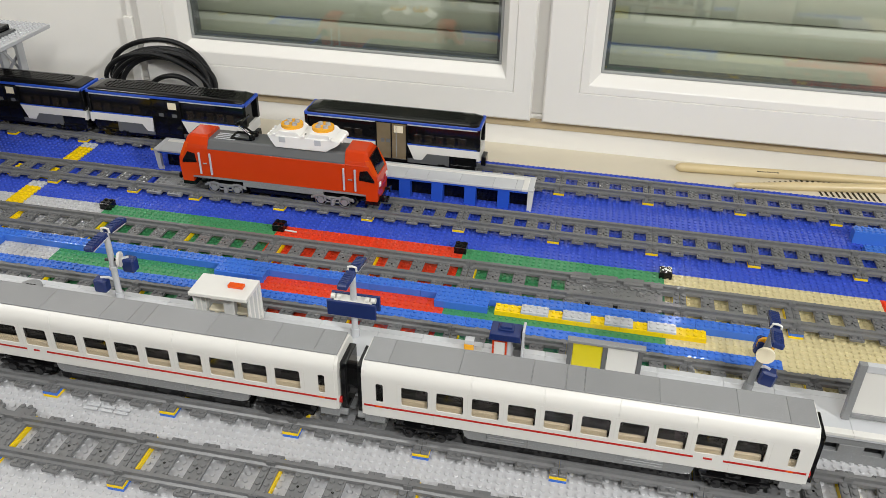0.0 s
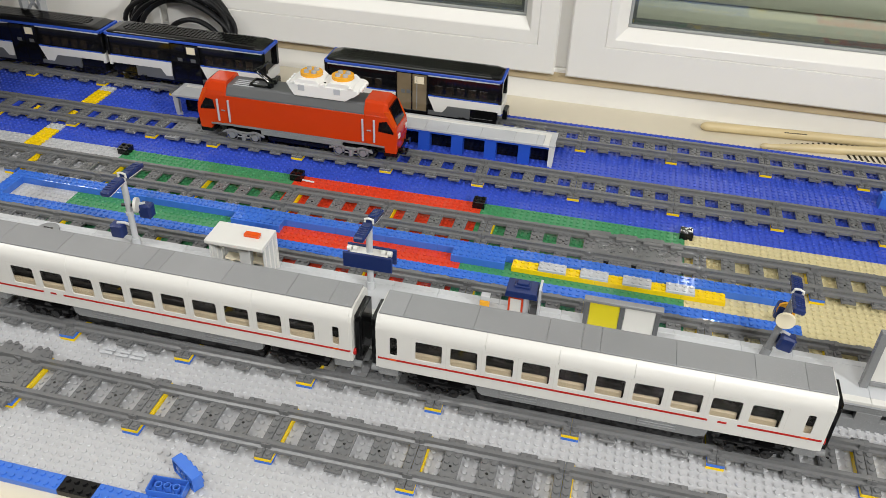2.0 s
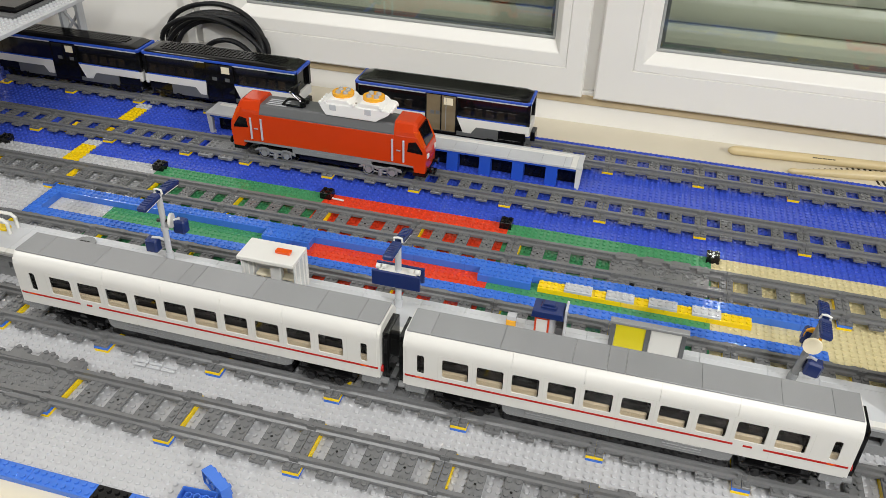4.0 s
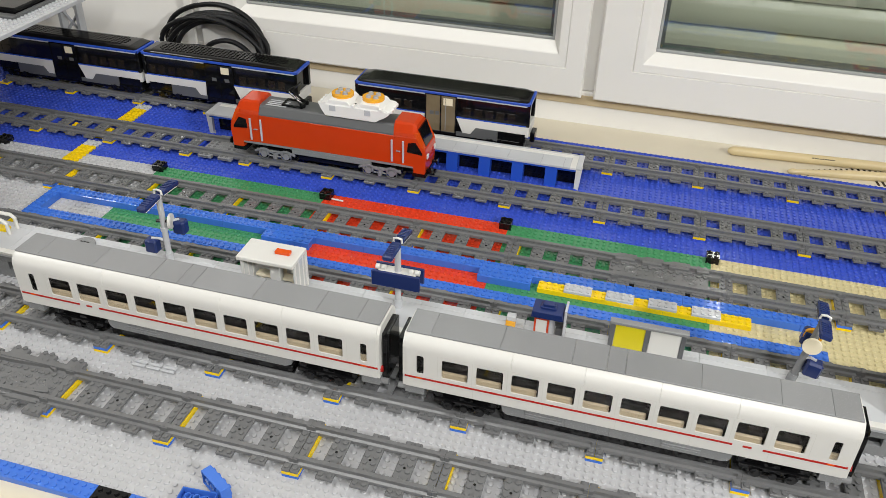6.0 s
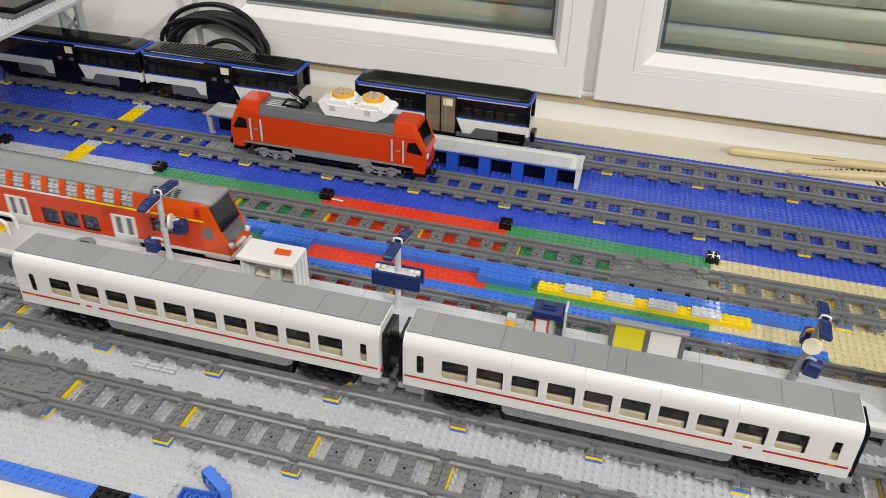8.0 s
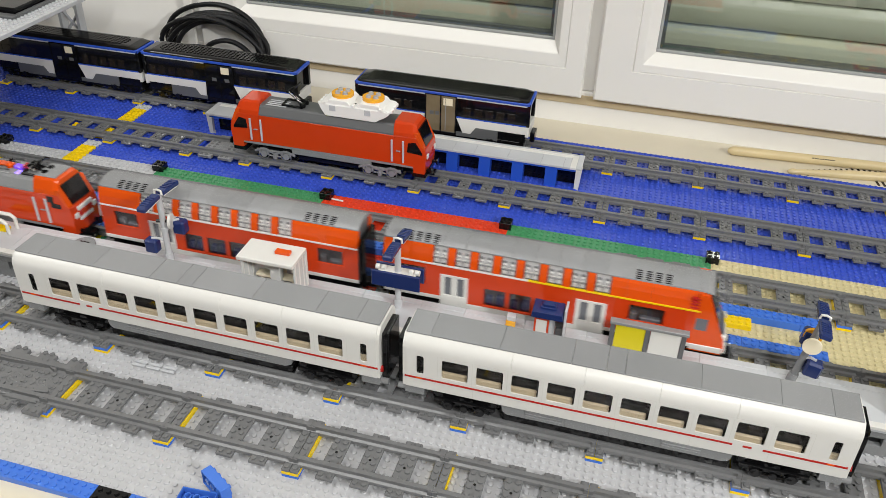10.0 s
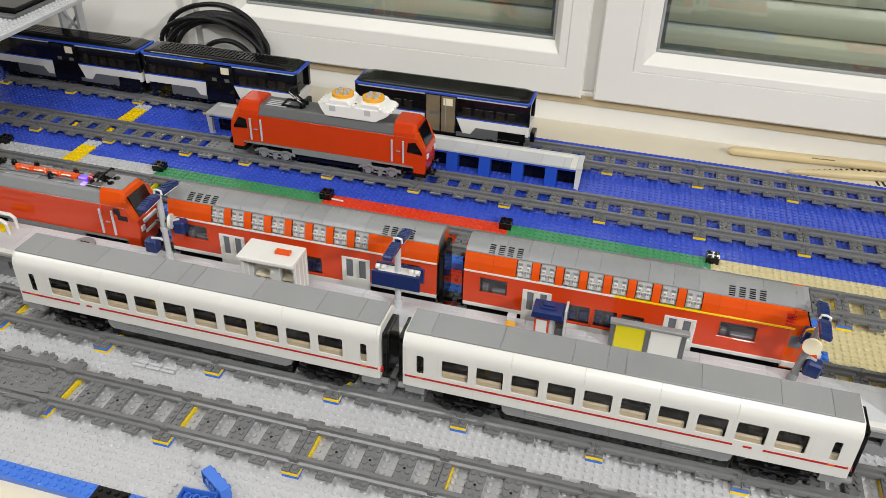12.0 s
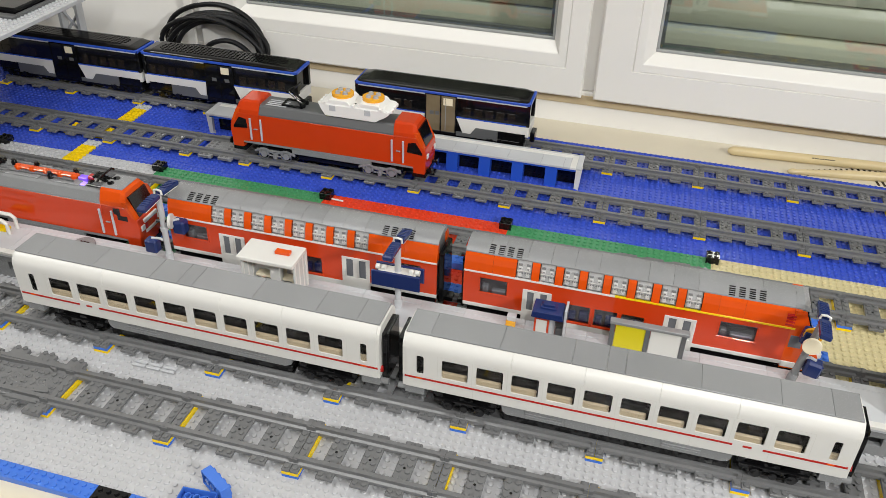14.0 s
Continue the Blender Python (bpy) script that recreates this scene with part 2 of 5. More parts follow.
def window():
    w = thing("window_1", pose(0, 0, 0), "white plastic double casement window above the layout", "window", kind="structure")
    fy = 0.722
    part("window_frame", boxes((WIN_X0, fy, WIN_Z0 - 0.02, WIN_X1, 0.80, 0.052), (WIN_X0, fy, WIN_Z1 - 0.052, WIN_X1, 0.80, WIN_Z1), (WIN_X0, fy, 0.052, WIN_X0 + 0.045, 0.80, WIN_Z1 - 0.052),
                               (WIN_X1 - 0.045, fy, 0.052, WIN_X1, 0.80, WIN_Z1 - 0.052), (0.118, fy + 0.004, 0.052, 0.168, 0.80, WIN_Z1 - 0.052), b=0.002), PVC, w)
    # The strip's colour also carries the shadow of the sash above.
    part("seal_strip", boxes((WIN_X0 + 0.002, fy - 0.0025, 0.0300, WIN_X1 - 0.002, fy - 0.0001, 0.0455), b=0.0003), SHADED_CAULK, w, "beige sealing strip with the sash shadow painted in")
    part("window_trim", boxes((WIN_X0 - 0.004, fy - 0.006, WIN_Z0, WIN_X0 + 0.012, fy, 0.16), b=0.001), PVC, w)
    for x0, x1, narrow in ((-0.530, 0.134, True), (0.153, 0.850, False)):
        sash = new("sash"); sash.parent = w
        z0, z1, y0, fw = 0.046, WIN_Z1 - 0.03, 0.706, 0.056
        bm = bmesh.new()
        # four mitred members with a groove and a sloped glazing bead; the meeting stile of the first sash is narrow
        er = 0.62 if narrow else 1.0

        def ring(d, lift=0.0):
            return ((x0 + d, z0 + d), (x1 - d * er, z0 + d), (x1 - d * er, z1 - d), (x0 + d, z1 - d))

        k = 0.084
        gv = 0.046 if narrow else 0.054
        rings = [(ring(0), 0.760), (ring(0), y0 + 0.003), (ring(0.003), y0), (ring(gv), y0), (ring(gv + 0.0009), y0 + 0.0018), (ring(gv + 0.0020), y0 + 0.0002), (ring(0.0675), y0 + 0.0010), (ring(0.0695), y0 + 0.0020), (ring(k), y0 + 0.016), (ring(k), 0.760)]
        vs = [[bm.verts.new((x, y, z)) for x, z in rr] for rr, y in rings]
        for a, b in zip(vs, vs[1:]):
            for i in range(4):
                bm.faces.new((a[i], a[(i + 1) % 4], b[(i + 1) % 4], b[i]))
        kr = k * er
        part("sash_frame", bm, PVC, sash)
        g = 0.0045
        part("gasket", boxes((x0 + k, y0 + 0.017, z0 + k, x1 - kr, y0 + 0.022, z0 + k + g), (x0 + k, y0 + 0.017, z1 - k - g, x1 - kr, y0 + 0.022, z1 - k),
                             (x0 + k, y0 + 0.017, z0 + k + g, x0 + k + g, y0 + 0.022, z1 - k - g), (x1 - kr - g, y0 + 0.017, z0 + k + g, x1 - kr, y0 + 0.022, z1 - k - g), b=0.001), SEAL, sash)
        part("spacer", boxes((x0 + k, y0 + 0.026, z0 + k, x1 - kr, y0 + 0.036, z0 + k + 0.010), (x1 - kr - 0.010, y0 + 0.026, z0 + k + 0.01, x1 - kr, y0 + 0.036, z1 - k), (x0 + k, y0 + 0.026, z0 + k + 0.01, x0 + k + 0.010, y0 + 0.036, z1 - k), b=0.0005), GASKET, sash)
        pane = part("pane", boxes((x0 + k - 0.002, y0 + 0.0225, z0 + k - 0.002, x1 - kr + 0.002, y0 + 0.0245, z1 - k + 0.002), b=0), GLASS, sash)
        pane.visible_shadow = False
    return w


window()


def shutter():
    s = thing("roller_shutter", pose(0, 0.83, 0), "closed green-grey roller shutter behind the window glass", "shutter")
    z = -0.013
    k = 0
    me = None
    while z < WIN_Z1:
        if me is None:
            bm = bmesh.new()
            prof = [(0.012, 0.0), (0.002, 0.002), (-0.003, 0.012), (-0.0045, 0.025), (-0.003, 0.040), (0.002, 0.0495), (0.012, 0.0515)]
            prism(bm, prof, WIN_X0 - 0.02, WIN_X1 + 0.02)
            me = mesh_of("slat", bm, SLAT, True)
        ob = part("slat", me, SLAT, s)
        ob.location = (0, 0, z)
        z += 0.052
        k += 1
    solo("backdrop", boxes((WIN_X0 - 0.1, 0.845, -0.1, WIN_X1 + 0.1, 0.86, WIN_Z1 + 0.1), b=0), GASKET, "dark closed outside behind the shutter", kind="structure")


shutter()

# ---- table ----
TABLE_Z = -0.0035
table = thing("table", pose(-0.6, 0.2, FLOOR_Z), "long cream laminate table that carries the layout", "table")
part("tabletop", boxes((-2.25, -0.392, -FLOOR_Z - 0.028 + TABLE_Z, 2.1, 0.5225, -FLOOR_Z + TABLE_Z), b=0.001), BIRCH, table)
for x in (-2.2, 0.0, 2.0):
    for y in (-0.35, 0.45):
        part("leg", boxes((x, y, 0, x + 0.05, y + 0.05, -FLOOR_Z - 0.028 + TABLE_Z), b=0.002), BIRCH, table)

# ---- baseplates ----


def baseplate(x0, y0, nx, ny, mat, colour):
    b = thing("baseplate", pose(x0, y0, TABLE_Z), f"studded {colour} plastic baseplate lying on the table", "baseplate", "baseplates")
    part("sheet", boxes((0.00003, 0.00003, 0, nx * S - 0.00003, ny * S - 0.00003, -TABLE_Z), b=0), mat, b)
    stud_field("studs", 0, 0, nx, ny, -TABLE_Z, mat, b)


XB = -0.420
for i, (mat, col) in enumerate(((LGREY, "light grey"), (GREEN, "green"), (RED_BASE, "red"), (GREEN, "green"), (TAN, "tan"), (RED_BASE, "red"))):
    baseplate(XB + (i - 1) * 0.256, 0.120, 32, 32, mat, col)
for i in range(-1, 5):
    baseplate(XB + (i - 1) * 0.256 + 0.256, 0.376, 32, 33, BLUE_BASE, "royal blue")
baseplate(XB - 0.512, 0.376, 32, 33, BLUE_BASE, "royal blue")
baseplate(XB - 0.512, 0.120, 32, 32, LGREY, "light grey")
for i in range(-2, 5):
    baseplate(XB + (i - 1) * 0.256 + 0.256 - 0.02, -0.152, 32, 34, LGREY, "light grey")

# ---- tracks ----
RT = 0.0160                       # height of the rail heads
TRACK_Y = {"A": -0.096, "B": 0.0, "C": 0.136, "D": 0.272, "E": 0.409, "F": 0.546}
TRACK_X = {"A": -0.264, "B": -0.264, "C": -0.272, "D": -0.276, "E": -0.308, "F": -0.313}
LEN = 16 * S


def rail_profile(y):
    z0 = 2 * P
    return [(y - 0.0040, z0 + 0.0004), (y - 0.0040, z0 + 0.0040), (y - 0.0016, z0 + 0.0052), (y - 0.0014, z0 + 0.0072), (y - 0.0022, z0 + 0.0080), (y - 0.0021, RT),
            (y + 0.0021, RT), (y + 0.0022, z0 + 0.0080), (y + 0.0014, z0 + 0.0072), (y + 0.0016, z0 + 0.0052), (y + 0.0040, z0 + 0.0040), (y + 0.0040, z0 + 0.0004)]


def track_meshes():
    bm = bmesh.new()
    prism(bm, rail_profile(0), 0.0001, LEN - 0.0001)
    for x in (0.0001, LEN - 0.0041):          # collars at the joints
        box(bm, x, -0.0034, 2 * P, x + 0.004, 0.0034, RT - 0.0005, b=0)
    rail = mesh_of("rail", bm, RAILGREY)
    out = [rail]
    for w in (2, 1):
        bm = bmesh.new()
        box(bm, 0.0002, 0.0002, 2 * P, w * S - 0.0002, 0.0638, 3 * P, b=0.0004)
        for c in range(w):
            for k in (0.5, 2.5, 3.5, 4.5, 5.5, 7.5):
                cyl(bm, ((c + 0.5) * S, k * S, 3 * P - 0.0002), 0.0024, 0.0018, n=8)
        out.append(mesh_of("sleeper", bm, RAILGREY))
    hole = mesh_of("peg_hole", cyl(bmesh.new(), (0, 0, 0), 0.0013, 0.0003, n=8), BLACK)
    return out + [hole]


RAIL, TIE2, TIE1, PEG = track_meshes()


def make_section(plates, inner, n=16):
    """One straight section from its joint on; plates: the two materials under the joint, lower first."""
    t = thing("track_section", pose(0, 0, 0), "straight dark grey plastic railway track section on coloured plates", "railway track", "track sections")
    for k in (1.5, 6.5):
        ob = part("rail", RAIL, None, t)
        ob.location, ob.scale = (0, k * S, 0), (n / 16, 1, 1)
    part("sleeper", TIE1, None, t)
    part("sleeper", TIE1, None, t).location = (n * S - S, 0, 0)
    for k in range(3, n - 4, 4):
        part("sleeper", TIE2, None, t).location = (k * S, 0, 0)
        part("peg_hole", PEG, None, t).location = ((k + 1) * S, 4 * S, 3 * P)
    for k, m in enumerate(plates):
        part("joint_plate", boxes((-S + 0.0001, 0.0001, k * P, S - 0.0001, 2 * S - 0.0001, (k + 1) * P - 0.00005), b=0.0002), m, t)
        part("joint_plate", boxes((-S + 0.0001, 2 * S + 0.0001, k * P, S + 0.0008, 8 * S - 0.0001, (k + 1) * P - 0.00005), b=0.0002), inner, t)
    return t


SECTION_YB = make_section((BLUE, YELLOW), YELLOW)
SECTION_BY = make_section((YELLOW, BLUE), YELLOW)
SECTION_FAR = make_section((BLUE_BASE, YELLOW), BLUE_BASE)
used = set()
for name, y in TRACK_Y.items():
    for k in range(-4, 8):
        x = TRACK_X[name] + k * LEN
        if name == "E" and k < 0:
            x += 4 * S                      # the short section with the cover comes between
            if k == -1:
                make_section((BLUE_BASE, YELLOW), BLUE_BASE, 12).matrix_basis = pose(x, y, 0)
                continue
        lower_yellow = name in "CD" or (name, k) in (("A", 0), ("B", 0), ("B", 5), ("A", -1), ("B", -1))
        src = SECTION_FAR if name in "EF" else SECTION_BY if lower_yellow else SECTION_YB
        if src not in used:
            used.add(src)
            src.matrix_basis = pose(x, y, 0)
        else:
            copy_thing(src, pose(x, y, 0))


def far_track():
    """The line that goes on to the west, where the moving train comes from."""
    bm = bmesh.new()
    x0, x1, y = -2.78, TRACK_X["C"] - 4 * LEN, TRACK_Y["C"]
    for k in (1.5, 6.5):
        prism(bm, [(v + y, z) for v, z in rail_profile(k * S)], x0, x1)
    n = int((x1 - x0) / (4 * S))
    for i in range(n):
        box(bm, x0 + i * 4 * S, y, 2 * P, x0 + i * 4 * S + 2 * S, y + 0.064, 3 * P, b=0)
    for i in range(n // 4):
        box(bm, x0 + i * LEN, y, TABLE_Z, x0 + i * LEN + 2 * S, y + 0.064, 2 * P, b=0)
    solo("railway_line", bm, RAILGREY, "dark grey plastic railway line running along the table", "railway track", "stuff")


far_track()


def points_block(x, y, nx, mat, label):
    t = thing("track_insert", pose(x, y, 0), label, "track insert")
    bm = bmesh.new()
    box(bm, 0, 2.05 * S, 2 * P, nx * S, 5.95 * S, 3 * P + 0.0009, b=0.0006)
    part("cover", bm, mat, t)
    for a in range(0, nx - 2, 4):
        part("side_lug", boxes((a * S + 0.001, 0.0004, 2 * P - 0.001, a * S + 0.0225, 0.95 * S, 3 * P + 0.0006), b=0.0006), mat, t)
        part("side_lug", boxes((a * S + 0.005, 7.05 * S, 2 * P - 0.001, a * S + 0.0265, 8.4 * S, 3 * P + 0.0006), b=0.0006), mat, t)
    bm = bmesh.new()
    bosses = [q * nx * S for q in (0.2, 0.5, 0.8)] if nx > 10 else []
    for cx in bosses:
        for r in (0.0075, 0.0046):
            ring = [(cx + r * math.cos(a), 4 * S + r * math.sin(a), 3 * P + 0.0009) for a in np.linspace(0.2, 5.9, 21)]
            part("ring_relief", tube(bmesh.new(), ring, 0.0009, 6), mat, t)
        part("pivot", cyl(bmesh.new(), (cx, 4 * S, 3 * P), 0.0026, 0.0024, n=12, r2=0.0014), mat, t, smooth=True)
    if nx > 10:
        for k in range(1, nx, 4):
            # Black blocks paint the shade between the side lugs.
            part("side_gap", boxes((k * S + 0.009, -0.004, 2 * P - 0.003, min(k + 3.2, nx) * S, 0.9 * S, 2 * P + 0.0022), b=0.0004), BLACK, t, "black block for the shade between lugs")
            for y0, y1 in ((2.35 * S, 2.75 * S), (5.25 * S, 5.65 * S)):
                part("check_rail", boxes((k * S, y0, 2 * P, (k + 2.6) * S, y1, RT - 0.0026), b=0.0007), mat, t)
        # chairs that grip the rails
        for k in range(0, nx, 4):
            for y0, y1 in ((1.35 * S, 2.30 * S), (5.70 * S, 6.65 * S)):
                part("rail_chair", boxes((k * S + 0.001, y0, 2 * P, min(k + 3.1, nx) * S, y1, RT - 0.0004), b=0.0006), mat, t)
    bm = bmesh.new()
    for i in range(nx):
        for k in (0.45, 2.9, 3.65, 4.35, 5.1, 7.6):
            xx, yy = (i + 0.5) * S, k * S
            if 1 < k < 7 and any((xx - cx) ** 2 + (yy - 4 * S) ** 2 < 0.0092 ** 2 for cx in bosses):
                continue
            if k in (3.65, 4.35) or (nx > 10 and not 1 < k < 7 and i % 4 == 3):
                continue
            cyl(bm, (xx, yy, 3 * P), 0.0024, 0.0026 if 1 < k < 7 else 0.0020, n=10)
    if nx > 10:
        part("studs", bm, mat, t, kind="stuff")
    else:
        bm.free()


points_block(0.232, TRACK_Y["D"], 14, RAILGREY, "dark grey switch drive cover between the rails")
points_block(-0.382, TRACK_Y["E"], 9, MGREY, "smooth grey cover between the rails")


def switch_rail():
    """The branch that curves away from the near line."""
    t = thing("track_switch", pose(0, 0, 0), "dark grey curved branch of a railway switch", "railway track")
    for r in (0, 5):
        pts = []
        for i in range(14):
            x = -0.30 - i * 0.03
            pts.append((x, TRACK_Y["A"] + (1.5 + r) * S + 0.16 * (i * 0.03) ** 2 * 1.2 + 0.0, RT - 0.0045))
        part("branch_rail", tube(bmesh.new(), pts, 0.0026, 6), RAILGREY, t)
    ya = TRACK_Y["A"]
    z1 = 3 * P + 0.0008
    part("cover", slab(bmesh.new(), [(-0.400, ya + 0.0150), (-0.266, ya + 0.0160), (-0.266, ya + 0.0480), (-0.400, ya + 0.0500)], "z", 2 * P, z1), RAILGREY, t)
    part("end_plate", slab(bmesh.new(), [(-0.2662, ya + 0.0130), (-0.2595, ya + 0.0130), (-0.2595, ya + 0.0510), (-0.2662, ya + 0.0510)], "z", 2 * P, 3 * P + 0.0005), RAILGREY, t)
    # guard rails bending away from the running rails
    for pts in ([(-0.400, ya + 0.0130), (-0.325, ya + 0.0150), (-0.292, ya + 0.0165), (-0.266, ya + 0.0205), (-0.2655, ya + 0.0180), (-0.292, ya + 0.0135), (-0.325, ya + 0.0125), (-0.400, ya + 0.0105)],
                [(-0.400, ya + 0.0480), (-0.330, ya + 0.0478), (-0.288, ya + 0.0500), (-0.2805, ya + 0.0470), (-0.2785, ya + 0.0490), (-0.287, ya + 0.0530), (-0.330, ya + 0.0512), (-0.400, ya + 0.0510)]):
        part("guard_rail", slab(bmesh.new(), pts, "z", 2 * P, RT - 0.0012), RAILGREY, t)
    for x0, x1, y0, y1 in ((-0.345, -0.300, 0.0555, 0.0600), (-0.294, -0.262, 0.0560, 0.0590), (-0.352, -0.318, 0.0030, 0.0075), (-0.306, -0.268, 0.0040, 0.0075)):
        part("wing_plate", slab(bmesh.new(), [(x0, ya + y0), (x1, ya + y0), (x1 - 0.004, ya + y1), (x0 + 0.006, ya + y1)], "z", 2 * P, RT - 0.0030), RAILGREY, t)
    for x0 in (-0.344, -0.312, -0.278):
        for y0, y1 in ((-0.0065, 0.0075), (0.0565, 0.0700)):
            lug = boxes((x0, ya + y0, 2 * P - 0.001, x0 + 0.0185, ya + y1, 3 * P + 0.0007), b=0.0006)
            for q in (0.0050, 0.0130):
                cyl(lug, (x0 + q, ya + (y0 - 0.001 if y0 < 0 else y1 - 0.0045) + 0.0035, 3 * P + 0.0005), 0.0024, 0.0018, n=10)
            part("side_lug", lug, RAILGREY, t)
    for cx, cy in ((-0.3132, -0.0658), (-0.2830, -0.0620), (-0.3460, -0.0660)):
        for r in (0.0075, 0.0046):
            ring = [(cx + r * math.cos(a), cy + r * math.sin(a), z1) for a in np.linspace(0.3, 5.6, 21)]
            part("ring_relief", tube(bmesh.new(), ring, 0.0004, 5), RAILGREY, t)
        part("pivot", cyl(bmesh.new(), (cx, cy, z1 - 0.0004), 0.0022, 0.0016, n=12, r2=0.0012), RAILGREY, t, smooth=True)
    bm = bmesh.new()
    for k in range(14):
        xx = -0.2705 - k * S
        for yy in (0.0200, 0.0440) if k % 2 else (0.0200, 0.0280, 0.0360, 0.0440):
            if k < 2 or all((xx - cx) ** 2 + (ya + yy - cy) ** 2 > 0.0088 ** 2 for cx, cy in ((-0.3132, -0.0658), (-0.2830, -0.0620), (-0.3460, -0.0660))):
                cyl(bm, (xx, ya + yy, z1 - 0.0002), 0.0024, 0.0017, n=10)
    part("studs", bm, RAILGREY, t, kind="stuff")


switch_rail()

# ---- brick strips between the lines ----


def brick(name, x, y, nx, ny, h, mat, label, z=0.0, parent=None):
    """A studded brick or plate at its near west bottom corner."""
    bm = bmesh.new()
    box(bm, 0.0001, 0.0001, 0, nx * S - 0.0001, ny * S - 0.0001, h - 0.00005, b=0.0003)
    studs_on(bm, 0, 0, nx, ny, h)
    if parent is not None:
        ob = part(name, bm, mat, parent)
        ob.location = (x, y, z)
        return ob
    return solo(name, bm, mat, label, name.replace("_", " "), m=pose(x, y, z))


border = thing("brick_border", pose(-0.516, 0.204, 0), "long studded border of bright blue bricks round coloured ground", "brick wall")
x = 0
for k, n in enumerate((8,) * 15 + (3,)):
    brick("brick", x, 0.052, n, 2, BR, BLUE, "", 0, border)
    x += n * S
x = 0
for k, n in enumerate((8,) * 15 + (3,)):
    brick("brick", x, -0.004, n, 2, BR, BLUE, "", 0, border)
    x += n * S
brick("brick", 0, 0.012, 2, 2, BR, BLUE, "", 0, border)
brick("brick", 0, 0.028, 2, 2, BR, BLUE, "", 0, border)
brick("brick", 0, 0.044, 2, 1, BR, BLUE, "", 0, border)
for x0, n in ((0.318, 8), (0.596, 8)):
    for dy in (0.012, 0.036):
        if not (x0 > 0.5 and dy < 0.03):
            brick("brick", x0, dy, n, 2, BR, BLUE, "", 0, border)
brick("brick", 0.960, 0.012, 2, 2, BR, BLUE, "", 0, border)

# yellow ledge with pale grey plates
ledge = thing("yellow_ledge", pose(0.152, 0.2400, 0), "yellow plates with pale grey plates on top, beside the blue bricks", "brick wall")
for i in range(5):
    brick("plate", i * 6 * S, 0, 6, 2, 2 * P, YELLOW, "", 0, ledge)
for i in range(4):
    brick("plate", 0.0306 + i * 6 * S, 0, 4, 2, P, PGREY, "", 2 * P, ledge)

# yellow and grey cross strips
for y, n, m, lab in ((0.352, 6, YELLOW, "yellow"), (0.400, 2, PGREY, "pale grey"), (0.488, 6, YELLOW, "yellow"), (0.536, 2, PGREY, "pale grey")):
    brick("plate", -0.566, y - 0.004, 3, n, P, m, f"studded {lab} plate lying across between the railway lines")
for x, y, n in ((-0.567, 0.425, 4), (-0.620, 0.425, 4), (-0.535, 0.286, 4)):
    brick("plate", x, y, 2, n, P, YELLOW, "small yellow plate between the rails")

# black marker bricks
for x, y in ((-0.688, 0.364), (-0.426, 0.360), (-0.170, 0.360), (0.080, 0.361), (0.341, 0.362)):
    brick("marker_brick", x, y, 2, 2, BR, BLACK, "black two by two brick beside the far railway line")
solo("rod", tube(bmesh.new(), [(-0.153, 0.363, 0.002), (-0.136, 0.3617, 0.002)], 0.0012), WHITE, "thin white plastic rod lying beside a black brick", "rod")

# blue blocks at the east end
brick("blue_block", 0.606, 0.476, 8, 2, BR, BLUE, "bright blue brick on the royal blue ground")
brick("blue_block", 0.596, 0.508, 8, 2, 2 * BR, BLUE, "bright blue brick on the royal blue ground")

# front edge strip
cuts = [-0.161 - 0.064 * k for k in range(12, 0, -1)] + [-0.161, -0.129] + [-0.129 + 0.064 * k for k in range(1, 16)]
for a, b in zip(cuts, cuts[1:]):
    dark = abs(a + 0.161) < 0.001
    brick("edge_brick", a, -0.1685, round((b - a) / S), 2, 2 * P, BLACK if dark else BLUE, ("black" if dark else "bright blue") + " brick in the strip along the table edge", z=TABLE_Z)

# loose pieces near the edge
lb = thing("loose_brick", pose(-0.086, -0.154, 0.0005, 0, 0, 4), "bright blue brick lying upside down on the grey baseplate", "toy brick")
bm = boxes((0, 0, 0.001, 0.032, 0.001, BR), (0, 0.015, 0.001, 0.032, 0.016, BR), (0, 0.001, 0.001, 0.001, 0.015, BR), (0.031, 0.001, 0.001, 0.032, 0.015, BR), (0.001, 0.001, 0.001, 0.031, 0.015, 0.003))
part("shell", bm, BLUE, lb)
for i in range(3):
    bm = bmesh.new()
    for r0, z0, z1 in ((0.0032, 0.002, 0.0092),):
        lo = [[bm.verts.new(((i + 1) * S + q * math.cos(a), 0.008 + q * math.sin(a), z)) for a in np.linspace(0, 2 * math.pi, 16, endpoint=False)] for q, z in ((r0, z0), (r0, z1), (r0 - 0.0008, z1), (r0 - 0.0008, z0))]
        for u, v in zip(lo, lo[1:]):
            for q in range(16):
                bm.faces.new((u[q], u[(q + 1) % 16], v[(q + 1) % 16], v[q]))
    part("tube", bm, BLUE, lb)
lb2 = thing("loose_brick", pose(-0.0610, -0.1280, 0.0095, -90, 0, -31.0), "bright blue brick lying on its side, hollow underside showing", "toy brick")
bm = boxes((-0.016, -0.008, -0.0048, 0.016, -0.0066, 0.0048), (-0.016, 0.0066, -0.0048, 0.016, 0.008, 0.0048), (-0.016, -0.0066, -0.0048, -0.0146, 0.0066, 0.0048), (0.0146, -0.0066, -0.0048, 0.016, 0.0066, 0.0048), (-0.0146, -0.0066, 0.0036, 0.0146, 0.0066, 0.0048), b=0.0002)
for i in range(3):
    cyl(bm, ((i - 1) * S, 0, -0.0046), 0.0032, 0.0082, n=14)
part("shell", bm, BLUE, lb2)
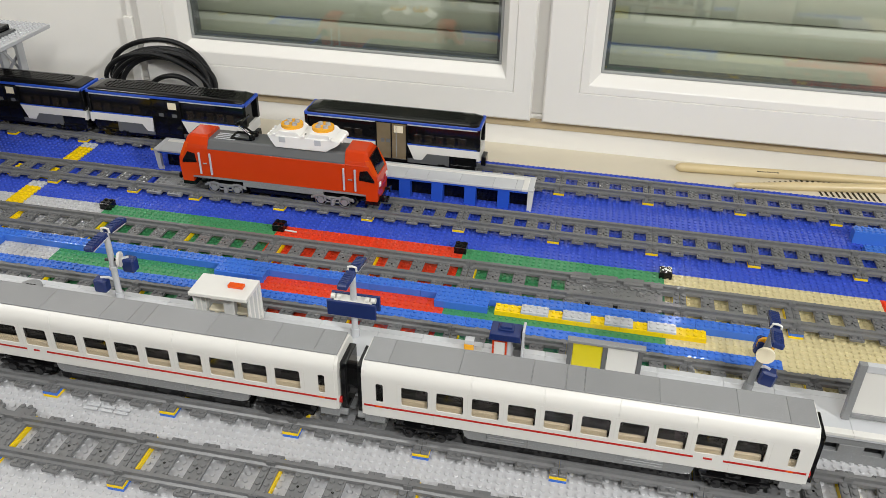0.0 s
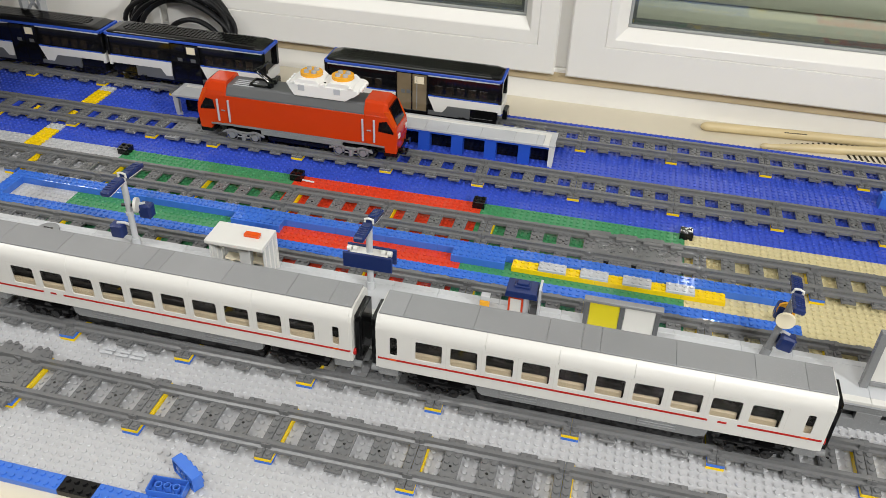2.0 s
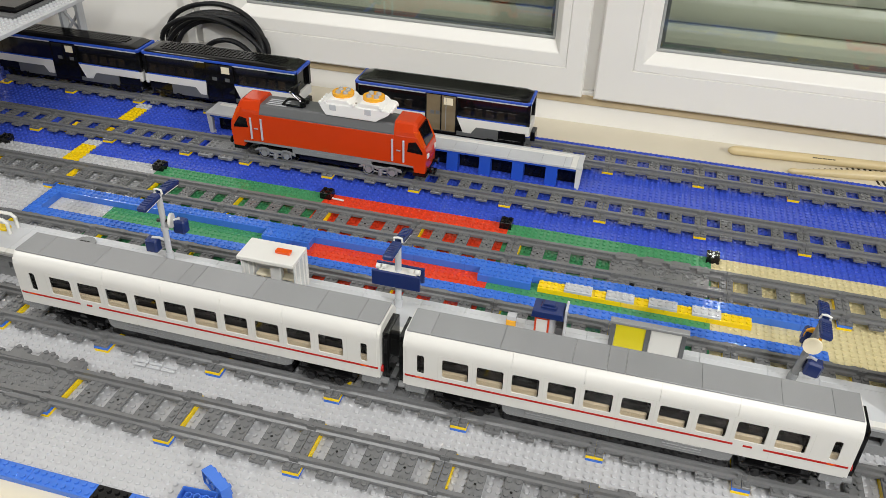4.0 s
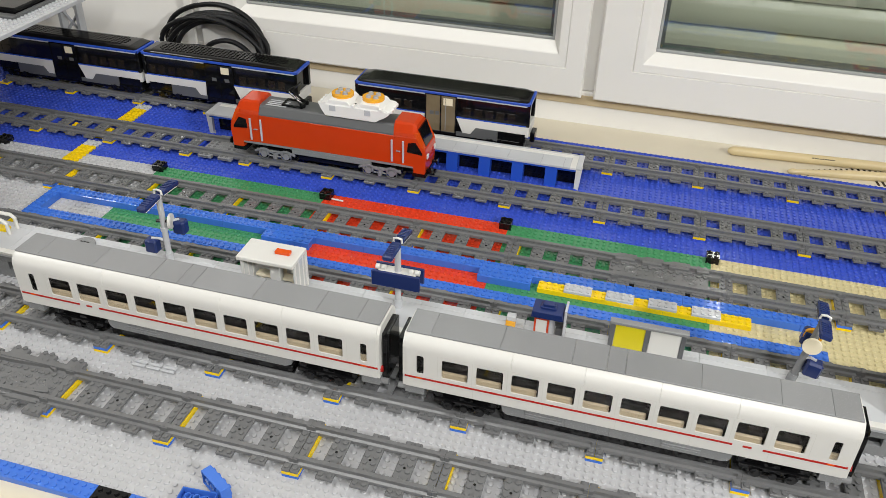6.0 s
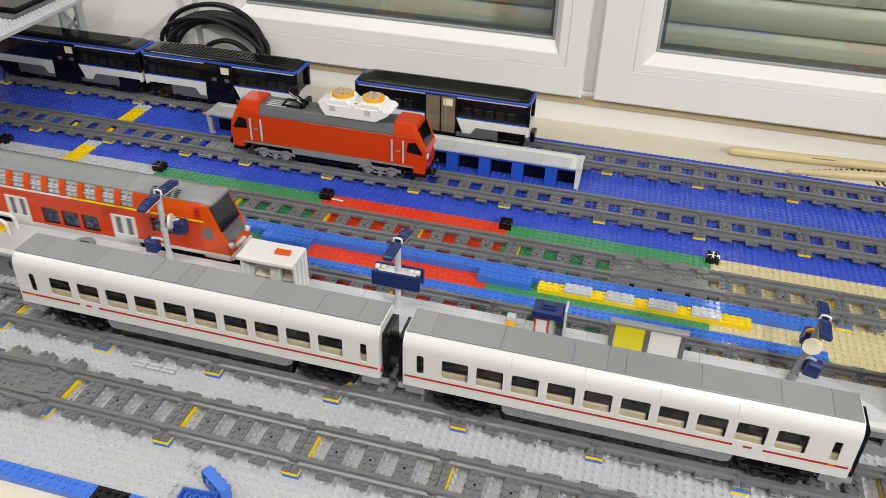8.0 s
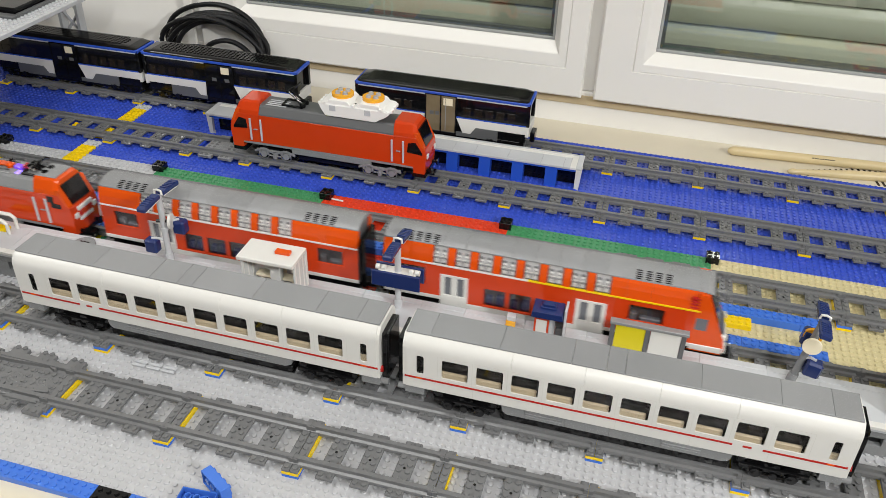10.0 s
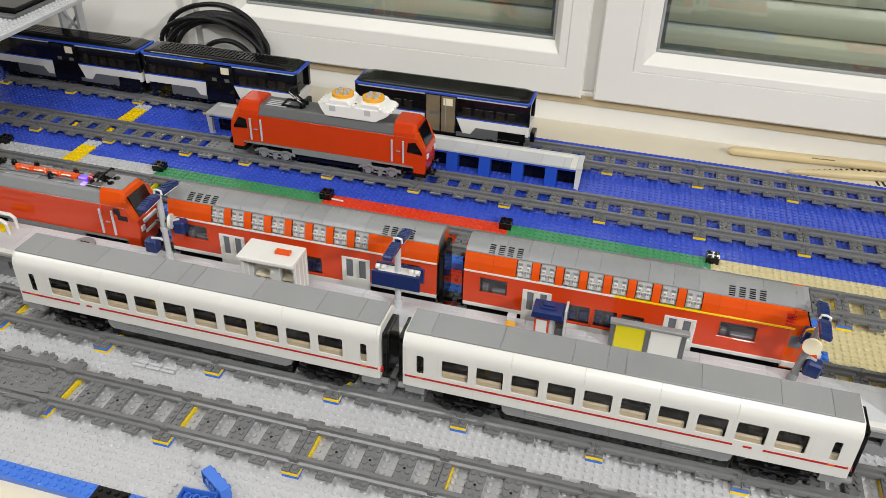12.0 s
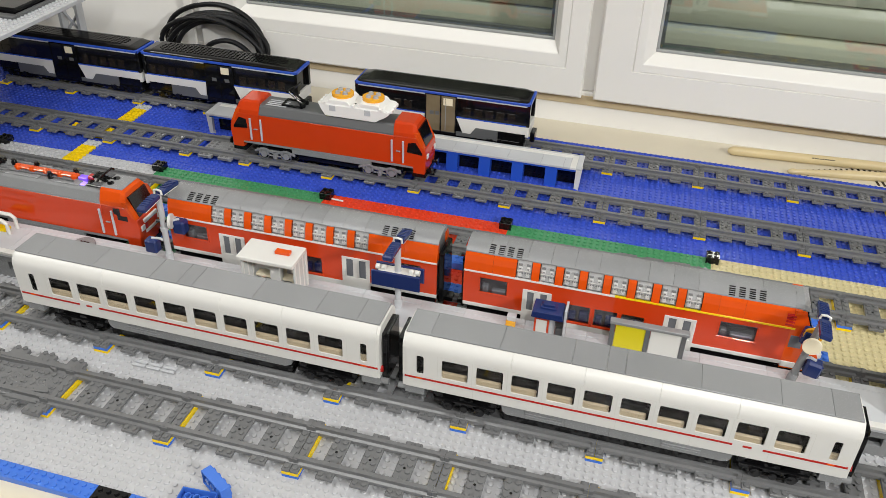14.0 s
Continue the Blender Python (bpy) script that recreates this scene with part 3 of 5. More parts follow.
part("studs", studs_on(bmesh.new(), -0.016, -0.008, 4, 2, 0.0048), BLUE, lb2, kind="stuff")
pb = thing("pale_plate", pose(-0.222, -0.0050, 0), "pale grey grille plates lying beside the rails", "toy brick")
for i in range(3):
    part("grille", boxes((i * 0.0165, -0.004, 0.0018, i * 0.0165 + 0.015, -0.001, 0.0034), (i * 0.0165, 0.001, 0.0018, i * 0.0165 + 0.015, 0.004, 0.0034)), PGREY, pb)

# ---- vehicles ----


def side_with_holes(bm, x0, x1, z0, z1, y, t, holes, rnd=0.0012):
    """A side wall in the plane y, t thick towards +y, with holes (hx0, hx1, hz0, hz1) that share one height."""
    hz0, hz1 = holes[0][2], holes[0][3]
    box(bm, x0, y, z0, x1, y + t, hz0, b=0)
    box(bm, x0, y, hz1, x1, y + t, z1, b=0)
    xs = x0
    for h in sorted(holes):
        box(bm, xs, y, hz0, h[0], y + t, hz1, b=0)
        xs = h[1]
        for cx, sx in ((h[0], 1), (h[1], -1)):
            for cz, sz in ((hz0, 1), (hz1, -1)):
                slab(bm, [(cx, cz), (cx + sx * rnd, cz), (cx + sx * rnd * 0.3, cz + sz * rnd * 0.3), (cx, cz + sz * rnd)], "y", y, y + t)
    box(bm, xs, y, hz0, x1, y + t, hz1, b=0)
    return bm


def mirror_y(bm):
    """Adds the same again on the far side."""
    geo = bmesh.ops.duplicate(bm, geom=bm.verts[:] + bm.edges[:] + bm.faces[:])["geom"]
    bmesh.ops.scale(bm, vec=(1, -1, 1), verts=[g for g in geo if isinstance(g, bmesh.types.BMVert)])
    return bm


def wheel_mesh(r=0.0085):
    bm = bmesh.new()
    cyl(bm, (0, 0, 0), r, 0.003, "y", 20)
    cyl(bm, (0, 0.003, 0), r + 0.0012, 0.0012, "y", 20)
    cyl(bm, (0, -0.0015, 0), 0.002, 0.0015, "y", 8)
    return mesh_of("wheel", bm, BLACK, True)


WHEEL = wheel_mesh()


def bogie(x, parent, frame_mat=BLACK, gap=0.030, top=0.037, arched=False):
    b = new("bogie"); b.parent = parent; b.location = (x, 0, 0)
    bm = boxes((-0.030, -0.016, 0.0245, 0.030, 0.016, 0.030), (-0.012, -0.012, 0.030, 0.012, 0.012, top))
    part("bogie_frame", bm, BLACK, b)
    # Added black block paints the shade under the bogie.
    part("axle_shield", boxes((-0.027, -0.0165, 0.0178, 0.027, 0.0165, 0.0243), b=0.0006), BLACK, b)
    for s in (-1, 1):
        bm = bmesh.new()
        y = s * 0.0235
        box(bm, -0.029, min(y, y - s * 0.003), 0.026, 0.029, max(y, y - s * 0.003), 0.030)
        for cx in (-gap / 2, gap / 2):
            cyl(bm, (cx, y - 0.0022 if s < 0 else y - 0.0008, 0.0245), 0.0048, 0.003, "y", 14)
            box(bm, cx - 0.0065, min(y, y - s * 0.0028), 0.022, cx + 0.0065, max(y, y - s * 0.0028), 0.029)
        cyl(bm, (0, y - 0.0015, 0.0235), 0.0036, 0.003, "y", 12)
        tube(bm, [(-0.021, y, 0.0285), (-0.008, y, 0.0225), (0.008, y, 0.0225), (0.021, y, 0.0285)], 0.0011, 6)
        part("side_frame", bm, frame_mat, b)
        if arched:
            bar = []
            for i in range(25):
                u = -0.031 + 0.062 * i / 24
                near = min(abs(u - gap / 2), abs(u + gap / 2)) / (gap / 2)
                bar.append((u, 0.0290 + 0.0046 * max(0.0, 1 - (near / 0.72) ** 2)))
            ya, yb = sorted((s * 0.0238, s * 0.0256))
            low = [(u, v - 0.0024) for u, v in bar[::-1]]
            part("spring_plate", slab(bmesh.new(), bar + low, "y", ya, yb), frame_mat, b)
            for cx in (-gap / 2, gap / 2):
                rim = [(cx + 0.0078 * math.cos(q), s * 0.0246, 0.0245 + 0.0078 * math.sin(q)) for q in np.linspace(0, 2 * math.pi, 25)]
                part("wheel_rim", tube(bmesh.new(), rim, 0.0007, 6), DGREY, b, smooth=True)
                part("axle_box", boxes((cx - 0.0030, ya, 0.0225, cx + 0.0030, yb + 0.0006, 0.0275), b=0.0006), frame_mat, b)
                for q in (-0.0062, 0.0062):
                    part("spring", cyl(bmesh.new(), (cx + q, s * 0.0250, 0.0255), 0.0014, 0.0050, "z", 8), frame_mat, b, smooth=True)
            part("damper", cyl(cyl(bmesh.new(), (0, s * 0.0250, 0.0195), 0.0030, 0.0060, "z", 12), (0, s * 0.0250, 0.0255), 0.0024, 0.0035, "z", 12), frame_mat, b, smooth=True)
        for cx in (-gap / 2, gap / 2):
            w = part("wheel", WHEEL, None, b)
            w.location = (cx, s * 0.0185, RT + 0.0085)
            if s > 0:
                w.rotation_euler = (0, 0, math.pi)
    return b


def white_coach(x, y, turn, dashes, d, w0, pitch):
    """Express coach, west end at x; d is what its west end has more than 0.390 m; w0 and pitch place the windows."""
    c = thing("passenger_coach", pose(x, y, 0, 0, 0, turn), "white model express coach with grey roof and dark red stripe", "train coach", "white express coaches")
    L = 0.390 + d
    wins = [(w0 + i * pitch, w0 + i * pitch + 0.0247, 0.0563, 0.0778) for i in range(10)]
    small = [(w0 - 0.0240, w0 - 0.0170, 0.0563, 0.0778), (L - 0.0190, L - 0.0125, 0.0563, 0.0778)]
    bm = side_with_holes(bmesh.new(), 0.003, L - 0.003, 0.0388, 0.0815, -0.0240, 0.0012, wins + small, 0.0016)
    part("side_wall", bm, WHITE, c)
    bm = side_with_holes(bmesh.new(), 0.003, L - 0.003, 0.0388, 0.0815, 0.0228, 0.0012, wins + small, 0.0016)
    part("side_wall", bm, WHITE, c)
    top = [(-0.0240, 0.0815), (-0.0240, 0.0850), (-0.0236, 0.0880), (-0.0227, 0.0908), (-0.0212, 0.0933), (-0.0192, 0.0954), (-0.0170, 0.0972), (-0.0170, 0.0976)]
    prof = top + [(-v, z) for v, z in top[::-1]]
    cuts = (0.003, 0.0990 + d, 0.1635 + d, 0.2280 + d, 0.2925 + d, L - 0.003)
    for a, b in zip(cuts, cuts[1:]):
        part("roof_shell", prism(bmesh.new(), prof, a + 0.0001, b - 0.0001), WHITE, c, smooth=True)
    # end walls, slightly rounded
    for x0, x1 in ((0.0, 0.003), (L - 0.003, L)):
        e = [(-0.0236, 0.0392), (-0.0236, 0.0850), (-0.0222, 0.0905), (-0.0185, 0.0950), (-0.0165, 0.0970)]
        part("end_wall", prism(bmesh.new(), e + [(-v, z) for v, z in e[::-1]], x0, x1), WHITE, c)
    xs = [0.0] + [d + q for q in (0.022, 0.086, 0.150, 0.180, 0.196, 0.260, 0.325, 0.366)] + [L]
    for a, b in zip(xs, xs[1:]):
        part("roof_tile", boxes((a + 0.0001 if a else 0.0015, -0.0170, 0.0976, b - 0.0001 if b < L else L - 0.0015, 0.0170, 0.0990), b=0.0002), ROOFGREY, c)
    part("floor_pan", boxes((0.004, -0.0218, 0.0390, L - 0.004, 0.0218, 0.0420), b=0), DGREY, c)
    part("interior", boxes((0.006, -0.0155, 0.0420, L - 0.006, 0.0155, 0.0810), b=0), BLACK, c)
    for i in range(11):
        for s in (-1, 1):
            x0 = w0 - 0.007 + i * pitch
            part("seat", boxes((x0, min(s * 0.0180, s * 0.0214), 0.0425, x0 + 0.030, max(s * 0.0180, s * 0.0214), 0.0612), b=0.0012), CREAM, c)
    for s in (-1, 1):
        for w in wins + small:
            part("pane", boxes((w[0] - 0.0005, min(s * 0.0226, s * 0.0220), w[2] - 0.0005, w[1] + 0.0005, max(s * 0.0226, s * 0.0220), w[3] + 0.0005), b=0), TINT, c)
    for s in (-1, 1):
        for a, b in dashes if s < 0 else ((0.002, L - 0.002),):
            y0 = s * 0.0242
            part("stripe", boxes((a, min(y0, s * 0.0230), 0.0500, b, max(y0, s * 0.0230), 0.0522), b=0), STRIPE, c, "dark red stripe")
        for a in (0.013, L - 0.019):
            part("door_button", boxes((a, min(s * 0.0246, s * 0.0235), 0.0502, a + 0.006, max(s * 0.0246, s * 0.0235), 0.0520), b=0.0003), ORANGE, c)
        for k in range(11):
            xx = w0 - 0.0039 + k * pitch
            part("panel_joint", boxes((xx, min(s * 0.02405, s * 0.0238), 0.0530, xx + 0.00025, max(s * 0.02405, s * 0.0238), 0.0812), b=0), JOINT, c)
        part("panel_joint", boxes((w0 - 0.004, min(s * 0.02405, s * 0.0238), 0.0812, w0 - 0.004 + 10 * pitch, max(s * 0.02405, s * 0.0238), 0.08145), b=0), JOINT, c)
        for xx in (0.0655, 0.1305, 0.1955, 0.2600, 0.3250):
            xx += d
            part("panel_joint", boxes((xx, min(s * 0.02405, s * 0.0238), 0.0392, xx + 0.00025, max(s * 0.02405, s * 0.0238), 0.0498), b=0), JOINT, c)
    # under-floor skirt with louvres
    bm = bmesh.new()
    slab(bm, [(d + u, v) for u, v in ((0.092, 0.0388), (0.094, 0.0290), (0.098, 0.0258), (0.290, 0.0258), (0.297, 0.0290), (0.299, 0.0388))], "y", -0.0212, 0.0212)
    part("skirt", bm, MGREY, c)
    # Black underfloor block, deepened to paint the shade below the skirt.
    part("chassis", boxes((0.094 + d, -0.0200, 0.0172, 0.297 + d, 0.0200, 0.0258), b=0.0005), BLACK, c)
    for xx in (0.115 + d, 0.238 + d):
        for k in range(3):
            for s in (-1, 1):
                part("louvre", boxes((xx, min(s * 0.0222, s * 0.0208), 0.0290 + k * 0.0030, xx + 0.034, max(s * 0.0222, s * 0.0208), 0.0303 + k * 0.0030), b=0.0002), MGREY, c)
    part("skirt_panel", boxes((0.152 + d, -0.0215, 0.0262, 0.1915 + d, 0.0215, 0.0386), (0.1918 + d, -0.0215, 0.0262, 0.232 + d, 0.0215, 0.0386), b=0.0003), MGREY, c)
    for xx in (0.058 + d, 0.334 + d):
        bogie(xx, c)
    for x0, x1 in ((-0.0065, 0.0), (L, L + 0.0065)):
        part("gangway", boxes((x0, -0.0155, 0.0330, x1, 0.0155, 0.0880), (x0 + 0.001, -0.0185, 0.0400, x1 - 0.001, 0.0185, 0.0840)), BLACK, c, "black folded gangway")
    for x0, x1 in ((-0.010, 0.020), (L - 0.020, L + 0.010)):
        part("coupling", boxes((x0, -0.006, 0.0250, x1, 0.006, 0.0290), (max(0.001, x0), -0.0205, 0.0270, min(L - 0.001, x1), 0.0205, 0.0385)), MGREY, c)
    for s in (-1, 1):
        for x0 in (-0.0065, L - 0.001):
            part("buffer", cyl(bmesh.new(), (x0, s * 0.0160, 0.0305), 0.0036, 0.0075, "x", 14), MGREY, c, smooth=True)
        bm = cyl(bmesh.new(), (L - 0.001, s * 0.0185, 0.0475), 0.0035, 0.003, "x", 12)
        part("tail_lamp", bm, STRIPE, c, "dark red tail lamp")
    return c


white_coach(-0.3550, 0.0352, -0.42, ((0.002, 0.0715), (0.0790, 0.0855), (0.0935, 0.3935)), 0.0055, 0.0400, 0.0327)
white_coach(0.0632, 0.032, 0.0, ((0.002, 0.2965), (0.3050, 0.3125), (0.3215, 0.3895)), 0.0018, 0.0372, 0.0324)


def locomotive(name, x, y, label, fancy, low_window=False, L=0.277):
    """Red electric locomotive, L long, west end at x."""
    c = thing(name, pose(x, y, 0), label, "locomotive", "red locomotives")
    part("side_skirt", boxes((0.018, -0.0235, 0.0368, L - 0.018, 0.0235, 0.0405), (0.092, -0.0232, 0.0300, L - 0.080, 0.0232, 0.0368), b=0.0005), MGREY, c)
    part("tank", boxes((0.100, -0.018, 0.0200, L - 0.100, 0.018, 0.0262)), BLACK, c)
    part("body", boxes((0.046, -0.0240, 0.0405, L - 0.046, 0.0240, 0.0830), b=0.0006), RED, c)
    e = [(-0.0240, 0.0830), (-0.0235, 0.0850), (-0.0180, 0.0940), (-0.0150, 0.0960)]
    part("roof_deck", prism(bmesh.new(), e + [(-v, z) for v, z in e[::-1]], 0.046, L - 0.046), MGREY if fancy else DGREY, c)
    for k in range(4):
        part("louvre", boxes((0.054, -0.0150 + k * 0.0055, 0.0962, 0.084 if not fancy else 0.100, -0.0132 + k * 0.0055, 0.0972), b=0.0002), DGREY if fancy else PGREY, c)
    for end in (0, 1):
        cab = new("cab"); cab.parent = c
        cab.location = (L if end else 0, 0, 0)
        cab.rotation_euler = (0, 0, 0 if end else math.pi)
        # outline towards +x: the nose is at 0
        bm = bmesh.new()
        slab(bm, [(-0.046, 0.0405), (-0.046, 0.0830), (-0.0130, 0.0830), (-0.0080, 0.0700), (-0.0015, 0.0680), (0.0, 0.0560), (-0.002, 0.0300), (-0.018, 0.0300), (-0.018, 0.0405)], "y", -0.0238, 0.0238)
        bmesh.ops.bevel(bm, geom=bm.edges[:], offset=0.0006, segments=1, affect="EDGES")
        part("cab_body", bm, RED, cab)
        bm = bmesh.new()
        lo = [(-0.046, 0.0830), (-0.0185, 0.0830)]
        e = [(-0.0238, 0.0830), (-0.0230, 0.0880), (-0.0185, 0.0985), (-0.0150, 0.1010)]
        prism(bm, e + [(-v, z) for v, z in e[::-1]], -0.046, -0.0200)
        # sloped front of the roof
        pr = e + [(-v, z) for v, z in e[::-1]]
        a = [bm.verts.new((-0.0200, v, z)) for v, z in pr]
        b = [bm.verts.new((-0.0105 - max(0, z - 0.083) * 0.28, v * 0.97, 0.0830 + (z - 0.0830) * 0.84)) for v, z in pr]
        for i in range(len(pr)):
            j = (i + 1) % len(pr)
            bm.faces.new((a[i], a[j], b[j], b[i]))
        bm.faces.new(b)
        part("cab_roof", bm, ORANGE if fancy else RED, cab)
        if fancy:
            part("roof_plate", boxes((-0.0460, -0.0152, 0.1006, -0.0190, 0.0152, 0.1018), b=0.0003), ROOFGREY, cab)
        # windscreen, raked
        bm = bmesh.new()
        slab(bm, [(-0.0118, 0.0940), (-0.0022, 0.0695), (-0.0085, 0.0690), (-0.0150, 0.0930)], "y", -0.0165, 0.0165)
        part("windscreen", bm, SMOKE, cab)
        for s in (-1, 1):
            bm = bmesh.new()
            slab(bm, [(-0.0125, 0.0900), (-0.0025, 0.0690), (-0.0090, 0.0690), (-0.0180, 0.0900)], "y", min(s * 0.0165, s * 0.0236), max(s * 0.0165, s * 0.0236))
            part("pillar", bm, ORANGE, cab)
            bm = bmesh.new()
            slab(bm, [(-0.0270, 0.0610), (-0.0255, 0.0745), (-0.0150, 0.0765), (-0.0100, 0.0690), (-0.0055, 0.0620), (-0.0055, 0.0590)] if not low_window else [(-0.0300, 0.0805), (-0.0300, 0.0725), (-0.0260, 0.0725), (-0.0260, 0.0655), (-0.0130, 0.0655), (-0.0130, 0.0715), (-0.0215, 0.0715), (-0.0215, 0.0805)], "y", min(s * 0.0242, s * 0.0230), max(s * 0.0242, s * 0.0230))
            part("side_window", bm, SMOKE, cab)
            for xx in (-0.0335, -0.0495):
                part("handrail", boxes((xx, min(s * 0.0262, s * 0.0240), 0.0440, xx + 0.0026, max(s * 0.0262, s * 0.0240), 0.0770), b=0.0005), PGREY, cab, "pale grey handrail")
            part("handle", boxes((-0.0425, min(s * 0.0256, s * 0.0240), 0.0600, -0.0365, max(s * 0.0256, s * 0.0240), 0.0615)), METAL, cab)
            part("headlight", boxes((-0.0040, s * 0.0165 - 0.0035, 0.0520, 0.0012, s * 0.0165 + 0.0035, 0.0585), b=0.0006), WHITE, cab, "white headlight")
            part("tail_lamp", boxes((-0.0040, s * 0.0095 - 0.002, 0.0520, 0.0010, s * 0.0095 + 0.002, 0.0580), b=0.0004), STRIPE, cab, "dark red tail lamp")
            bm = cyl(bmesh.new(), (-0.004, s * 0.0140, 0.0330), 0.0022, 0.009, "x", 10)
            cyl(bm, (0.005, s * 0.0140, 0.0330), 0.0048, 0.0018, "x", 14)
            part("buffer", bm, BLACK, cab)
        part("nose_panel", boxes((-0.0020, -0.0120, 0.0460, 0.0008, 0.0120, 0.0500)), WHITE if fancy else STRIPE, cab)
        part("buffer_beam", boxes((-0.020, -0.0225, 0.0240, -0.001, 0.0225, 0.0305), (-0.006, -0.006, 0.0215, 0.007, 0.006, 0.0260)), BLACK, cab)
    for xx in (0.066, L - 0.066):
        bogie(xx, c, DGREY if fancy else METAL, gap=0.034, arched=True)
    return c


def pantograph(parent, x, z, up, mat=BLACK):
    p = new("pantograph"); p.parent = parent; p.location = (x, 0, z)
    part("base_frame", boxes((-0.016, -0.012, 0.0, 0.016, -0.009, 0.0025), (-0.016, 0.009, 0.0, 0.016, 0.012, 0.0025), (-0.016, -0.009, 0.0005, -0.013, 0.009, 0.003), (0.012, -0.009, 0.0005, 0.016, 0.009, 0.003)), mat, p)
    bm = bmesh.new()
    for v in (-0.0045, 0.0045):
        tube(bm, [(0.014, v, 0.003), (-0.008, 0.6 * v, 0.003 + up)], 0.0016, 8)
        tube(bm, [(-0.008, 0.6 * v, 0.003 + up), (0.004, v, 0.003 + 1.45 * up)], 0.0013, 8)
    tube(bm, [(0.006, 0, 0.003), (-0.002, 0, 0.003 + 0.72 * up)], 0.0013, 8)
    tube(bm, [(-0.008, -0.006, 0.003 + up), (-0.008, 0.006, 0.003 + up)], 0.0018, 8)
    tube(bm, [(0.014, -0.012, 0.003), (0.014, 0.012, 0.003)], 0.0026, 8)
    cyl(bm, (0.0135, -0.0060, 0.0), 0.0042, 0.0062, n=12)
    cyl(bm, (0.0135, 0.0060, 0.0), 0.0042, 0.0062, n=12)
    part("arm", bm, mat, p)
    bm = tube(bmesh.new(), [(0.004, -0.016, 0.001 + 1.45 * up), (0.004, -0.012, 0.004 + 1.45 * up), (0.004, 0.012, 0.004 + 1.45 * up), (0.004, 0.016, 0.001 + 1.45 * up)], 0.0014, 8)
    part("collector", bm, mat, p)


parked = locomotive("locomotive", -0.3255, TRACK_Y["E"] + 0.032, "red model electric locomotive with grey roof, parked on the far rails", False, L=0.2895)
pantograph(parked, 0.092, 0.096, 0.0165)
# the hull that rides on the roof
hull = thing("ship_model", pose(-0.1405, TRACK_Y["E"] + 0.032, 0.0965), "white wedge-shaped brick build with amber discs on the locomotive roof", "toy ship")
bm = bmesh.new()
slab(bm, [(-0.049, 0.0120), (-0.045, 0.0090), (-0.043, 0.0060), (-0.041, -0.001), (0.032, -0.001), (0.036, 0.004), (0.043, 0.006), (0.051, 0.0125), (0.050, 0.0155), (0.044, 0.0170), (-0.044, 0.0170), (-0.049, 0.0155)], "y", -0.0200, 0.0200)
bmesh.ops.bevel(bm, geom=bm.edges[:], offset=0.0010, segments=2, affect="EDGES")
part("hull", bm, WHITE_LIT, hull)
for xa, xb in ((-0.0400, -0.0035), (0.0035, 0.0410)):
    bm = bmesh.new()
    slab(bm, [(xa, 0.0168), (xa + 0.003, 0.0205), (xa + 0.006, 0.0230), (xb - 0.006, 0.0230), (xb - 0.003, 0.0205), (xb, 0.0168)], "y", -0.0185, 0.0185)
    bmesh.ops.bevel(bm, geom=bm.edges[:], offset=0.0006, segments=1, affect="EDGES")
    part("upper_block", bm, WHITE_LIT, hull)
for xx, zz in ((-0.0505, 0.0135), (0.0515, 0.0140)):
    for yy in (-0.012, -0.004, 0.004, 0.012):
        part("end_stud", cyl(bmesh.new(), (xx - 0.0018, yy, zz), 0.0024, 0.0036, "x", 10), WHITE_LIT, hull, smooth=True)
for xx in (-0.040, 0.0, 0.039):
    part("side_clip", boxes((xx - 0.0020, -0.0215, 0.0165, xx + 0.0020, -0.0165, 0.0200), b=0.0004), WHITE_LIT, hull)
part("slot", cyl(bmesh.new(), (0.0, -0.0080, 0.0168), 0.0015, 0.0006, n=10), BLACK, hull)
for xx in (-0.022, 0.022):
    part("amber_disc", cyl(bmesh.new(), (xx, 0.002, 0.0228), 0.0150, 0.0042, n=24), AMBER, hull, "amber round plate", smooth=True)
    bm = bmesh.new()
    for i in range(4):
        a = math.pi / 4 + i * math.pi / 2
        cyl(bm, (xx + 0.0075 * math.cos(a), 0.002 + 0.0075 * math.sin(a), 0.0270), 0.0038, 0.0030, n=12, r2=0.0032)
    part("lens", bm, CLEAR, hull, smooth=True)
for xx in (-0.034, 0.016):
    part("hatch", boxes((xx, -0.0206, 0.0075, xx + 0.009, -0.0195, 0.0155), b=0.001), PGREY, hull)


